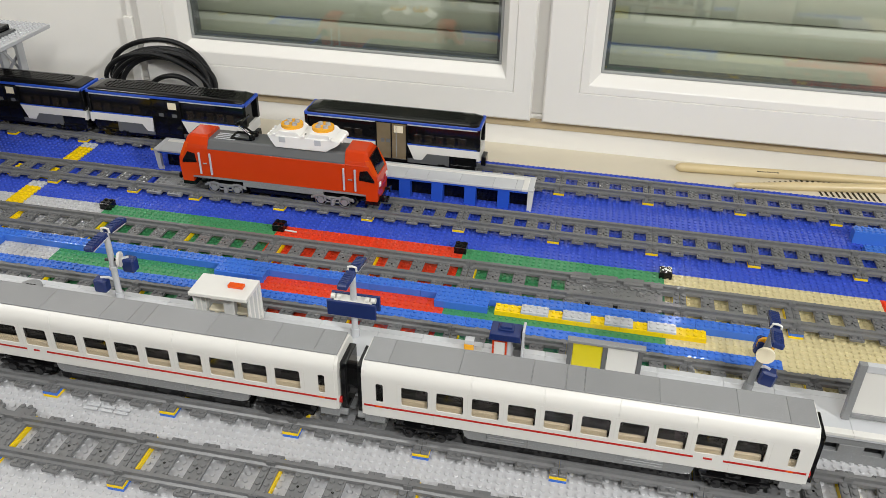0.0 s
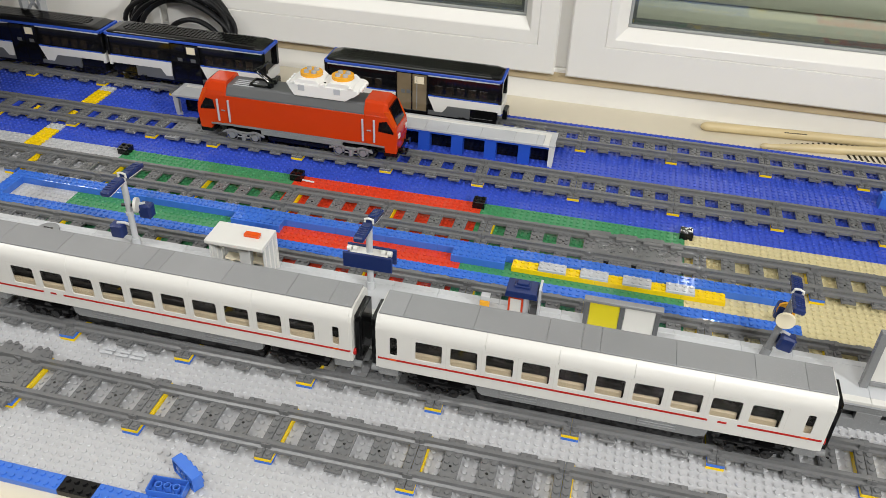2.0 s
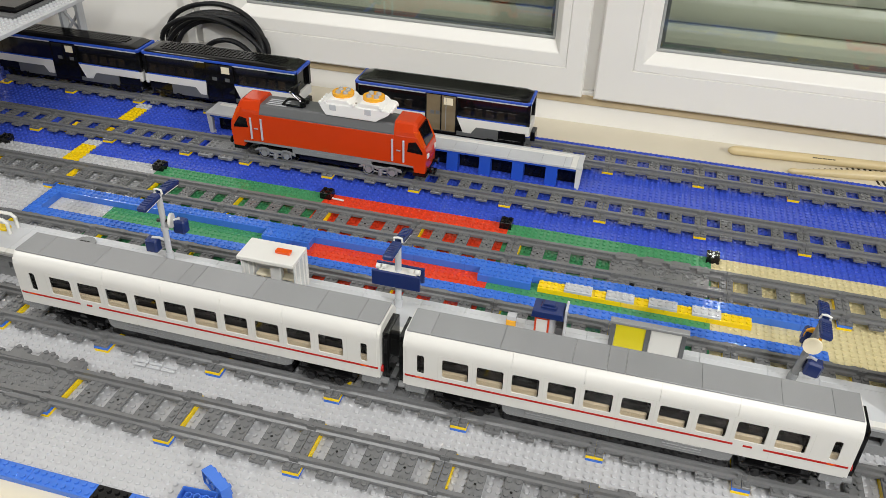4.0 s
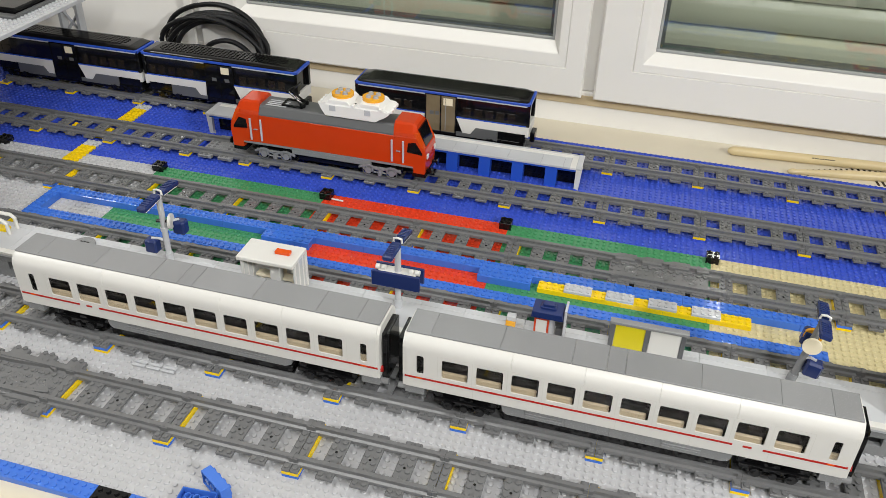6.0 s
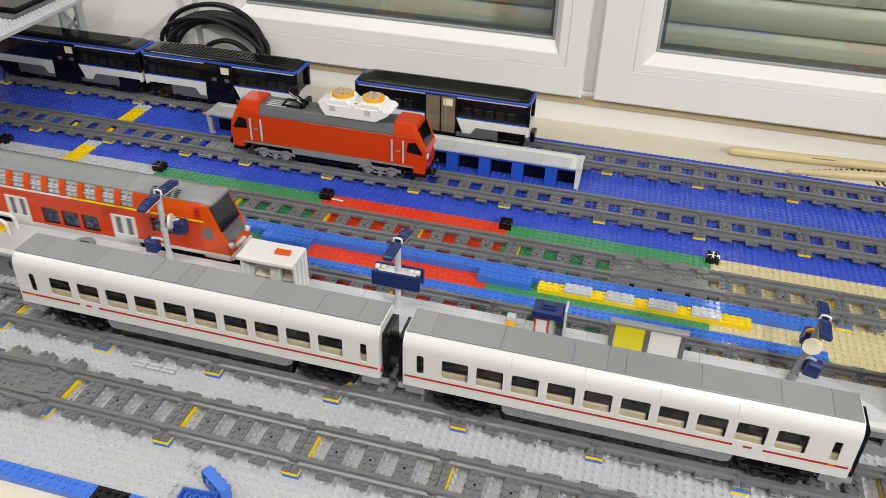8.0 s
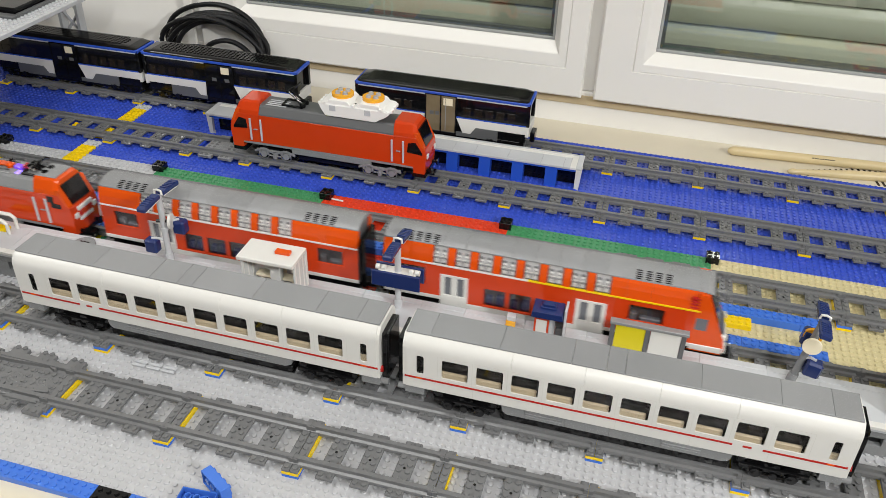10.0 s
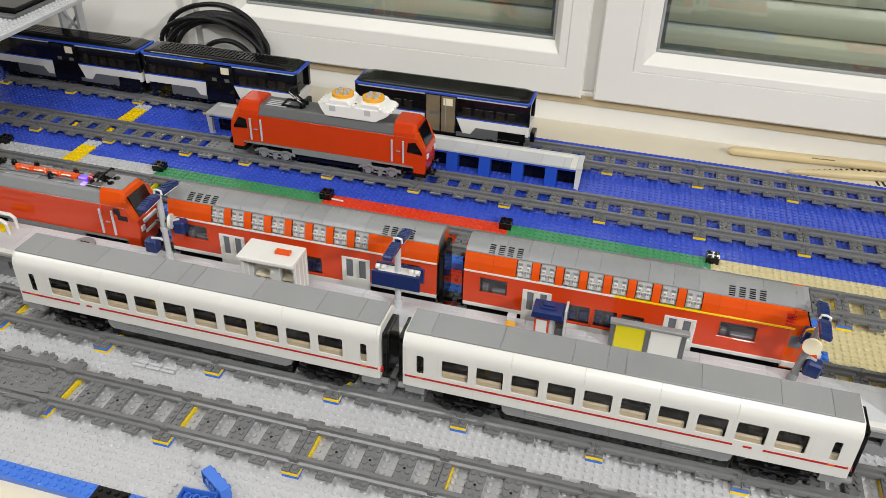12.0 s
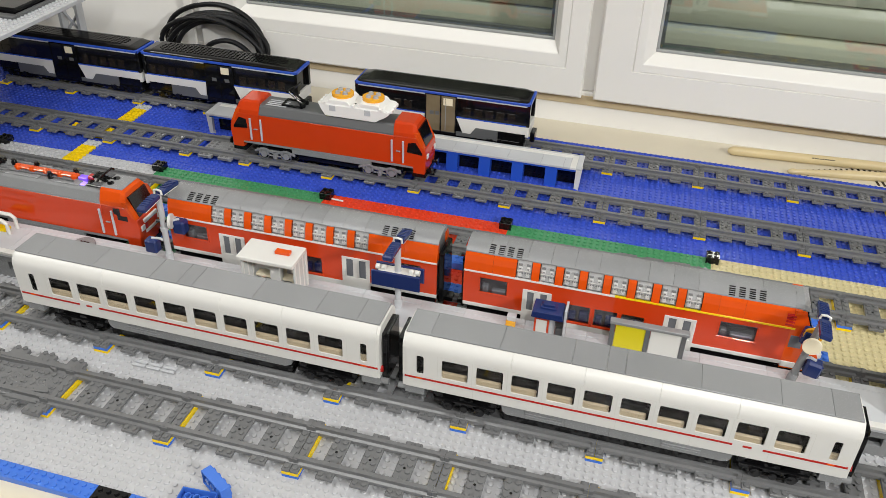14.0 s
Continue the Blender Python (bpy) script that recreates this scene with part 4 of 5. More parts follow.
def double_decker(name, x, y, L, label, control):
    """Red double-deck car, west end at x; the control car has a driver's cab at its east end."""
    c = thing(name, pose(x, y, 0), label, "train coach", "red double-deck coaches")
    xe = L - 0.034 if control else L
    lows = [(0.017, 0.047)] + ([(0.110, 0.134), (0.137, 0.161), (0.164, 0.188)] if control else [(0.104, 0.128), (0.132, 0.156), (0.160, 0.184)])
    lows += [(0.258, 0.294)] if control else [(L - 0.047, L - 0.017)]
    doors = [(0.063, 0.093), (0.206, 0.237)] if control else [(0.061, 0.092), (0.207, 0.239)]
    zs = (0.0585, 0.0775)
    low_z = (0.0420, 0.0640)
    for s in (-1, 1):
        bm = bmesh.new()
        y0 = -0.0240 if s < 0 else 0.0222
        t = 0.0018
        # upper row of holes at the ends, lower row between the doors
        ends = [lows[0], lows[-1]]
        mids = lows[1:-1]
        d0, d1 = doors
        for a, b, hs, z0, z1 in ((0.0, d0[0], [ends[0]], *zs), (d0[1], d1[0], mids, *low_z), (d1[1], xe, [ends[1]], *zs)):
            side_with_holes(bm, a, b, 0.0440 if hs[0] in ends else 0.0400, 0.0830, y0, t, [(p, q, z0, z1) for p, q in hs], 0.0006)
        for d in doors:
            box(bm, d[0], y0, 0.0730, d[1], y0 + t, 0.0830, b=0)
        part("side_wall", bm, RED, c)
        for p, q in ends + mids:
            z0, z1 = zs if (p, q) in ends else low_z
            part("pane", boxes((p, -0.0226 if s < 0 else 0.0218, z0, q, -0.0218 if s < 0 else 0.0226, z1), b=0), FAINT, c)
        for d in doors:
            door = new("door"); door.parent = c
            m = (d[0] + d[1]) / 2
            y1 = -0.0246 if s < 0 else 0.0226
            fr = [(d[0], 0.0340, d[0] + 0.0026, 0.0730), (d[1] - 0.0026, 0.0340, d[1], 0.0730), (m - 0.0016, 0.0470, m + 0.0016, 0.0704), (d[0] + 0.0026, 0.0704, d[1] - 0.0026, 0.0730), (d[0] + 0.0026, 0.0340, d[1] - 0.0026, 0.0470)]
            part("door_frame", boxes(*[(a, y1, b, e, y1 + 0.002, f) for a, b, e, f in fr], b=0.0002), WHITE, door, "white door")
            for a, b in ((d[0] + 0.0036, m - 0.0022), (m + 0.0022, d[1] - 0.0036)):
                part("door_leaf", boxes((a - 0.001, y1 + 0.0006, 0.0470, a + 0.0012, y1 + 0.0020, 0.0704), (b - 0.0012, y1 + 0.0006, 0.0470, b + 0.001, y1 + 0.0020, 0.0704), b=0), WHITE, door)
                part("door_pane", boxes((a, y1 + 0.0014, 0.0472, b, y1 + 0.0018, 0.0702), b=0), CLEARGREY, door)
        # pale sill along the bottom and between the doors lower down
        ys = (-0.0243, -0.0222) if s < 0 else (0.0222, 0.0243)
        part("sill_band", boxes((0.0, ys[0], 0.0395, doors[0][0], ys[1], 0.0440), (doors[1][1], ys[0], 0.0395, xe, ys[1], 0.0440), (doors[0][1], ys[0], 0.0260, doors[1][0], ys[1], 0.0400), b=0.0002), WHITE, c, "white lower band")
        # stripe under the upper deck
        split = 0.155 if control else L
        part("stripe", boxes((0.0, -0.0247 if s < 0 else 0.0222, 0.0830, split, -0.0222 if s < 0 else 0.0247, 0.0850), b=0.0002), WHITE, c, "white stripe")
        if control:
            part("stripe", boxes((split, -0.0247 if s < 0 else 0.0222, 0.0830, L - 0.030, -0.0222 if s < 0 else 0.0247, 0.0850), b=0.0002), YELLOW, c, "yellow stripe")
        # upper deck
        sl = [(-0.0240, 0.0850), (-0.0236, 0.0880), (-0.0225, 0.0945), (-0.0205, 0.1010), (-0.0185, 0.1042), (-0.0150, 0.1042), (-0.0150, 0.0850)]
        if s > 0:
            sl = [(-v, z) for v, z in sl]
        first = 0.0540 if control else 0.0535
        for i in range(8):
            a = first + i * 3 * S
            bm = prism(bmesh.new(), sl, a + 0.0002, a + 2 * S - 0.0002)
            w = part("upper_window", bm, UPPER, c, "clear upper-deck window")
            bm = bmesh.new()
            for u in (0.25, 0.75):
                for zz, yy in ((0.0885, 0.0236), (0.0955, 0.0220)):
                    box(bm, a + u * 2 * S - 0.0020, -yy + 0.0008 if s < 0 else yy - 0.0030, zz - 0.0020, a + u * 2 * S + 0.0020, -yy + 0.0030 if s < 0 else yy - 0.0008, zz + 0.0020, b=0.0006)
            part("window_grid", bm, WHITE_LIT, w)
            part("window_lining", prism(bmesh.new(), [(v if s < 0 else -v, z) for v, z in ((-0.0220, 0.0855), (-0.0217, 0.0880), (-0.0205, 0.0945), (-0.0186, 0.1006), (-0.0170, 0.1036), (-0.0152, 0.1036), (-0.0152, 0.0855))], a + 0.0008, a + 2 * S - 0.0008), CLEARBACK, w)
            bm = bmesh.new()
            for u in (0.25, 0.75):
                box(bm, a + u * 2 * S - 0.0019, -0.0214 if s < 0 else 0.0199, 0.0990, a + u * 2 * S + 0.0019, -0.0199 if s < 0 else 0.0214, 0.1016, b=0.0006)
                box(bm, a + u * 2 * S - 0.0010, -0.0226 if s < 0 else 0.0212, 0.0955, a + u * 2 * S + 0.0010, -0.0212 if s < 0 else 0.0226, 0.0963, b=0.0002)
                for q in (-0.0024, 0.0, 0.0024):
                    box(bm, a + u * 2 * S + q - 0.0007, -0.0236 if s < 0 else 0.0222, 0.0912, a + u * 2 * S + q + 0.0007, -0.0222 if s < 0 else 0.0236, 0.0922, b=0.0002)
            part("window_mark", bm, MGREY, w, "")
            # White bar paints a glint across the clear window.
            part("clear_lip", boxes((a + 0.0008, -0.0234 if s < 0 else 0.0226, 0.0938, a + 2 * S - 0.0008, -0.0226 if s < 0 else 0.0234, 0.0946), b=0.0003), WHITE, w)
            if i < 7:
                part("upper_panel", prism(bmesh.new(), sl, a + 2 * S + 0.0001, a + 3 * S - 0.0001), ORANGE, c)
        last = first + 8 * 3 * S - S
        cuts = [0.0] + [first - k * 3 * S for k in (1,)] + [first]
        for a, b in list(zip(cuts, cuts[1:])) + [(last, last + 2 * S), (last + 2 * S, last + 5 * S), (last + 5 * S, xe)]:
            if b - a > 0.001:
                part("upper_panel", prism(bmesh.new(), sl, a + 0.0001, b - 0.0001), ORANGE, c)
    part("interior", boxes((0.002, -0.0150, 0.0345, xe - 0.002, 0.0150, 0.1040), (0.002, -0.0218, 0.0810, xe - 0.002, 0.0218, 0.0835), b=0), DGREY, c)
    for p, q in lows:
        low = q - p < 0.026
        part("seat", boxes((p + 0.002, -0.0212, 0.0420, p + 0.009, -0.0152, 0.0520 if low else 0.0660), (p + 0.0125, -0.0212, 0.0420, q - 0.002, -0.0152, 0.0540 if low else 0.0620), b=0.001), NAVY if low else MGREY, c)
        z0, z1 = low_z if low else zs
        part("window_sill", boxes((p - 0.0008, -0.0250, z0 - 0.0014, q + 0.0008, -0.0236, z0 + 0.0016), (p - 0.0008, -0.0246, z0 + 0.0016, p + 0.0008, -0.0236, z1), (q - 0.0008, -0.0246, z0 + 0.0016, q + 0.0008, -0.0236, z1), b=0.0003), RED, c)
    # roof in segments
    r = [(-0.0190, 0.1042), (-0.0187, 0.1054), (-0.0150, 0.1080), (-0.0095, 0.1100), (-0.0040, 0.1107)]
    prof = r + [(-v, z) for v, z in r[::-1]]
    cuts = [0.0, 0.024] + [0.040 + k * 0.024 for k in range(int((xe - 0.085) / 0.024))]
    cuts += [xe - 0.030, xe]
    for a, b in zip(cuts, cuts[1:]):
        part("roof_segment", prism(bmesh.new(), prof, a + 0.00012, b - 0.00012), ROOFGREY, c, smooth=True)
    for base in (0.024, xe - 0.062):
        for k in range(4):
            for q, (yy, zz) in enumerate(((-0.0178, 0.1062), (-0.0160, 0.1074), (-0.0140, 0.1085), (-0.0118, 0.1093), (-0.0092, 0.1102))):
                a = base + k * 0.0095
                ob = part("vent_slot", VENT, None, c)
                ob.location = (a, yy, zz)
                ob.rotation_euler = (0.55 * (1 if yy < 0 else -1) * (abs(yy) / 0.0168), 0, 0)
    part("underframe", boxes((0.004, -0.0190, 0.0290, xe - 0.002, 0.0190, 0.0345), b=0), BLACK, c)
    for xx in (0.034, L - 0.060 if control else L - 0.034):
        bogie(xx, c)
    for x0, x1 in ((-0.0034, 0.0),) + (() if control else ((L, L + 0.0060),)):
        part("gangway", boxes((x0, -0.0172, 0.0300, x1, 0.0172, 0.0930), b=0.0012), BLACK, c, "black gangway frame")
        part("coupling", boxes((x0 - 0.007, -0.006, 0.0250, x1 + 0.007, 0.006, 0.0300)), BLACK, c)
    if control:
        # driver's end
        bm = bmesh.new()
        slab(bm, [(xe, 0.0345), (xe, 0.1042), (xe + 0.010, 0.1042), (xe + 0.0185, 0.0840), (xe + 0.0255, 0.0640), (xe + 0.031, 0.0560), (xe + 0.034, 0.0420), (xe + 0.032, 0.0345)], "y", -0.0240, 0.0240)
        bmesh.ops.bevel(bm, geom=[e for e in bm.edges if abs(e.verts[0].co.x - xe) > 0.001 or abs(e.verts[1].co.x - xe) > 0.001], offset=0.0012, segments=2, affect="EDGES")
        part("cab_body", bm, ORANGE, c)
        bm = bmesh.new()
        slab(bm, [(xe + 0.0125, 0.1015), (xe + 0.0202, 0.0832), (xe + 0.0243, 0.0720), (xe + 0.0180, 0.0720), (xe + 0.0140, 0.0832), (xe + 0.004, 0.1015)], "y", -0.0208, 0.0208)
        part("windscreen", bm, SMOKE, c)
        bm = bmesh.new()
        rings = [[bm.verts.new((px, v * q, 0.1042 + (z - 0.1042) * f)) for v, z in prof] for px, f, q in ((xe, 1.0, 1.0), (xe + 0.0075, 0.88, 1.03), (xe + 0.0140, 0.10, 1.10), (xe + 0.0150, -0.25, 1.10), (xe + 0.006, -0.25, 1.10))]
        for a, b in zip(rings, rings[1:]):
            for i in range(len(prof)):
                j = (i + 1) % len(prof)
                bm.faces.new((a[i], a[j], b[j], b[i]))
        bm.faces.new(rings[0][::-1]); bm.faces.new(rings[-1])
        part("cab_roof", bm, ROOFGREY, c)
        part("nose_panel", slab(bmesh.new(), [(xe + 0.0250, 0.0705), (xe + 0.0272, 0.0640), (xe + 0.0320, 0.0570), (xe + 0.0280, 0.0570), (xe + 0.0200, 0.0705)], "y", -0.0185, 0.0185), DGREY, c, "dark grey nose panel")
        part("sill_band", boxes((xe + 0.0322, -0.0225, 0.0370, xe + 0.0356, 0.0225, 0.0440), b=0.0006), WHITE, c)
        part("nose_light", boxes((xe + 0.030, -0.0100, 0.0470, xe + 0.0348, 0.0100, 0.0510)), WHITE, c)
        for s in (-1, 1):
            part("headlight", boxes((xe + 0.0270, s * 0.0190 - 0.0030, 0.0520, xe + 0.0350, s * 0.0190 + 0.0030, 0.0580), b=0.001), WHITE, c, "white headlight")
            part("cab_window", boxes((xe + 0.002, -0.0243 if s < 0 else 0.0235, 0.0620, xe + 0.0135, -0.0235 if s < 0 else 0.0243, 0.0760), b=0), CLEARGREY, c)
            for k in range(4):
                part("louvre", boxes((xe - 0.006, -0.0246 if s < 0 else 0.0215, 0.0872 + k * 0.0035, xe + 0.002, -0.0215 if s < 0 else 0.0246, 0.0886 + k * 0.0035), b=0), STRIPE, c)
            part("sill_band", boxes((xe, -0.0246 if s < 0 else 0.0225, 0.0370, xe + 0.0322, -0.0225 if s < 0 else 0.0246, 0.0440), b=0.0004), WHITE, c)
            bm = cyl(bmesh.new(), (xe + 0.030, s * 0.0140, 0.0290), 0.0022, 0.010, "x", 10)
            cyl(bm, (xe + 0.040, s * 0.0140, 0.0290), 0.0048, 0.0018, "x", 14)
            part("buffer", bm, BLACK, c)
        part("buffer_beam", boxes((xe - 0.004, -0.0205, 0.0230, xe + 0.032, 0.0205, 0.0345), (xe + 0.030, -0.006, 0.0200, xe + 0.044, 0.006, 0.0260)), BLACK, c)
    return c


VENT = mesh_of("vent_slot", boxes((0, -0.0005, -0.0003, 0.0058, 0.0005, 0.0006), b=0), BLACK)
CY = TRACK_Y["C"] + 0.032
# rest places, where the train stands at the end
REST = {"control": 0.086, "middle": -0.2567, "engine": -0.5755}
control_car = double_decker("control_coach", REST["control"], CY, 0.356, "red model double-deck control coach with yellow stripe and sloped cab", True)
middle_car = double_decker("double_deck_coach", REST["middle"], CY, 0.3135, "red model double-deck coach with white doors and grey roof, rolling", False)
pusher = locomotive("locomotive", REST["engine"], CY, "red model electric locomotive with grey roof fittings, pushing the coaches", True, True)
pantograph(pusher, 0.066, 0.096, 0.008)
pantograph(pusher, 0.224, 0.096, 0.007)
for k, (x0, x1, z0, z1, m) in enumerate(((0.105, 0.190, 0.0985, 0.1015, ORANGE), (0.150, 0.168, 0.0960, 0.1000, NAVY), (0.192, 0.204, 0.0960, 0.1010, PURPLE), (0.204, 0.214, 0.0985, 0.1030, STRIPE), (0.214, 0.222, 0.0985, 0.1050, WHITE))):
    part("roof_fitting", boxes((x0, -0.004 + 0.002 * (k % 2), z0, x1, 0.004 + 0.002 * (k % 2), z1), b=0.0008), m, pusher)
bm = bmesh.new()
for i in range(5):
    cyl(bm, (0.11 + i * 0.019, -0.002, 0.0960), 0.0040, 0.0045, n=12, r2=0.0030)
    cyl(bm, (0.11 + i * 0.019, -0.002, 0.1005), 0.0042, 0.0034, n=12, r2=0.0022)
part("insulator", bm, ORANGE, pusher, "orange insulators")
for xx, yy in ((0.098, 0.006), (0.128, 0.008), (0.158, -0.008), (0.182, 0.007)):
    part("roof_post", cyl(cyl(bmesh.new(), (xx, yy, 0.0960), 0.0034, 0.0060, n=10), (xx, yy, 0.1020), 0.0024, 0.0025, n=10), BLACK, pusher, smooth=True)
for y0, y1 in ((-0.0095, -0.0075), (0.0095, 0.0075)):
    part("roof_pipe", tube(bmesh.new(), [(0.100, y0, 0.0985), (0.140, y1, 0.0990), (0.190, y0, 0.0985)], 0.0010, 6), DGREY, pusher)
part("led_plate", boxes((0.190, -0.0125, 0.0962, 0.206, -0.0045, 0.0972), b=0.0003), LED, pusher, "glowing violet light plate")
for a, b in ((0.100, 0.145), (0.170, 0.200)):
    part("roof_box", boxes((a, -0.0145, 0.0958, b, 0.0145, 0.0974), b=0.0004), ROOFGREY, pusher)
part("nose_sign", boxes((0.2755, -0.013, 0.0600, 0.2785, 0.013, 0.0645)), WHITE, pusher)


def tram(x, y, L, lit=False):
    c = thing("tram_car", pose(x, y, 0), "parked dark blue and white model tram with black studded roof", "tram", "tram cars")
    zb = 0.0270
    holes = [(0.012, 0.100, 0.0590, 0.0855), (L - 0.100, L - 0.012, 0.0590, 0.0855)]
    for s in (-1, 1):
        y0 = -0.0240 if s < 0 else 0.0225
        ya, yb = (-0.0244, -0.0225) if s < 0 else (0.0225, 0.0244)
        m = L / 2
        for a, b in ((0.0, m - 0.0245), (m + 0.0245, L)):
            west = a == 0.0
            # white lower panel, slanted towards the door
            pts = [(a, 0.0440), (a, 0.0560), (b, 0.0560), (b - 0.002, 0.0330), (b - 0.012, 0.0330), (b - 0.020, 0.0440)] if west else [(a, 0.0560), (b, 0.0560), (b, 0.0440), (a + 0.030, 0.0440), (a + 0.022, 0.0330), (a + 0.010, 0.0330)]
            part("lower_panel", slab(bmesh.new(), pts, "y", ya, yb), WHITE, c, "white lower panel")
            sk = [(a + 0.045, zb), (a + 0.045, 0.0440), (b - 0.020, 0.0440), (b - 0.012, 0.0330), (b, 0.0330), (b, zb)] if west else [(a, zb), (a, 0.0330), (a + 0.022, 0.0330), (a + 0.030, 0.0440), (b - 0.045, 0.0440), (b - 0.045, zb)]
            part("skirt", slab(bmesh.new(), sk, "y", *( (-0.0238, -0.0215) if s < 0 else (0.0215, 0.0238))), DGREY, c)
            part("blue_line", boxes((a, ya, 0.0560, b, yb, 0.0578), b=0), DBLUE, c)
            part("pane", boxes((a + 0.006, ya + 0.0006 if s < 0 else 0.0225, 0.0578, b, -0.0225 if s < 0 else yb - 0.0006, 0.0868), b=0), SMOKE, c, "dark tinted window")
            for k in range(5):
                xs = a + 0.010 + k * 0.0165
                if xs + 0.012 < b:
                    part("seat_back", boxes((xs, ya + 0.0002 if s < 0 else yb - 0.0010, 0.0600, xs + 0.0115, ya + 0.0010 if s < 0 else yb - 0.0002, 0.0735), b=0.0002), TRAMSEAT, c)
            part("cornice", boxes((a, ya, 0.0868, b, yb, 0.0886), b=0), PGREY, c)
        door = new("door"); door.parent = c
        part("door_frame", boxes((m - 0.0245, ya, 0.0270, m - 0.0222, yb, 0.0868), (m + 0.0222, ya, 0.0270, m + 0.0245, yb, 0.0868), (m - 0.001, ya, 0.0310, m + 0.001, yb, 0.0868), (m - 0.0222, ya, 0.0270, m + 0.0222, yb, 0.0310), b=0.0003), BLACK, door)
        part("door_pane", boxes((m - 0.0222, y0 + 0.0004, 0.0310, m + 0.0222, y0 + 0.0012, 0.0868), b=0), DOORPANE if lit else SMOKE, door)
        if lit:
            for u in (-0.0165, -0.0080, 0.0030, 0.0090):
                z1 = 0.0560 if u < 0 else 0.0770
                yn = (ya + 0.0007, ya + 0.0012) if s < 0 else (yb - 0.0012, yb - 0.0007)
                part("notice", boxes((m + u, yn[0], z1, m + u + 0.0058, yn[1], z1 + 0.0060), b=0), DGREY, door)
            part("grab_rail", boxes((m - 0.0006 + 0.0075, ya + 0.0006 if s < 0 else yb - 0.0014, 0.0330, m + 0.0006 + 0.0075, ya + 0.0014 if s < 0 else yb - 0.0006, 0.0860), b=0), MGREY, door)
        for u in () if lit else (-0.013, 0.009):
            part("notice", boxes((m + u, ya + 0.0007 if s < 0 else yb - 0.0012, 0.0600, m + u + 0.008, ya + 0.0012 if s < 0 else yb - 0.0007, 0.0655), b=0), DGREY, door)
        part("door_glow", boxes((m + 0.004, y0 + 0.0002 if s < 0 else 0.0236, 0.0730, m + 0.018, y0 + 0.0012 if s < 0 else 0.0238, 0.0840), b=0), CREAM, door)
        part("eave", boxes((0.0, -0.0250 if s < 0 else 0.0215, 0.0886, L, -0.0215 if s < 0 else 0.0250, 0.0925), b=0.0006), DBLUE, c, "blue roof edge")
    part("interior", boxes((0.004, -0.0215, 0.0300, L - 0.004, 0.0215, 0.0886), b=0), BLACK, c)
    r = [(-0.0236, 0.0922), (-0.0232, 0.0938), (-0.0220, 0.0955), (-0.0202, 0.0968), (-0.0178, 0.0974), (-0.0120, 0.0976)]
    prof = r + [(-v, z) for v, z in r[::-1]]
    bm = bmesh.new()
    prism(bm, prof, 0.016, L - 0.016)
    for x0, x1 in ((0.016, 0.002), (L - 0.016, L - 0.002)):
        a = [bm.verts.new((x0, v, z)) for v, z in prof]
        b = [bm.verts.new((x1, v * 0.97, 0.0925 + (z - 0.0925) * 0.45)) for v, z in prof]
        for i in range(len(prof)):
            j = (i + 1) % len(prof)
            bm.faces.new((a[i], a[j], b[j], b[i]))
        bm.faces.new(b)
    roof = part("roof", bm, BLACK, c, "black roof", smooth=True)
    nst = int((L - 0.045) / 0.0062)
    bm = bmesh.new()
    for i in range(nst):
        for j in range(5):
            if 0 < i < nst - 1 or 0 < j < 4:
                cyl(bm, (0.026 + i * 0.0062, -0.0140 + j * 0.0062 + 0.0016, 0.0974), 0.0023, 0.0014, n=10)
    part("roof_studs", bm, BLACK, roof, kind="stuff")
    for x0, x1 in ((-0.001, 0.004), (L - 0.004, L + 0.001)):
        for ya, yb in ((-0.0248, -0.0175), (0.0175, 0.0248)):
            part("end_frame", boxes((x0, ya, 0.0560, x1, yb, 0.0925), b=0.0006), BLACK, c)
        part("end_bumper", boxes((x0, -0.0245, 0.0400, x1, 0.0245, 0.0560), b=0.0006), WHITE, c, "white end bumper")
        part("end_edge", boxes((x0 - 0.0005, -0.0245, 0.0886, x1 + 0.0005, 0.0245, 0.0935), b=0.0006), DBLUE, c)
    part("underframe", boxes((0.006, -0.0200, 0.0215, L - 0.006, 0.0200, 0.0300), b=0.001), BLACK, c)
    for x0 in (-0.008, L + 0.001):
        part("coupling", boxes((x0, -0.010, 0.0270, x0 + 0.007, 0.010, 0.0420), b=0.001), BLACK, c)
    for xx in (0.040, L - 0.040):
        bogie(xx, c, gap=0.028, top=0.030)
    return c


for xx, length in ((-0.1870, 0.2650), (-0.5480, 0.2650), (-0.8360, 0.2800)):
    tram(xx, TRACK_Y["F"] + 0.032, length, length == 0.2650 and xx > -0.3)

# ---- station platform ----
PZ = 0.0384


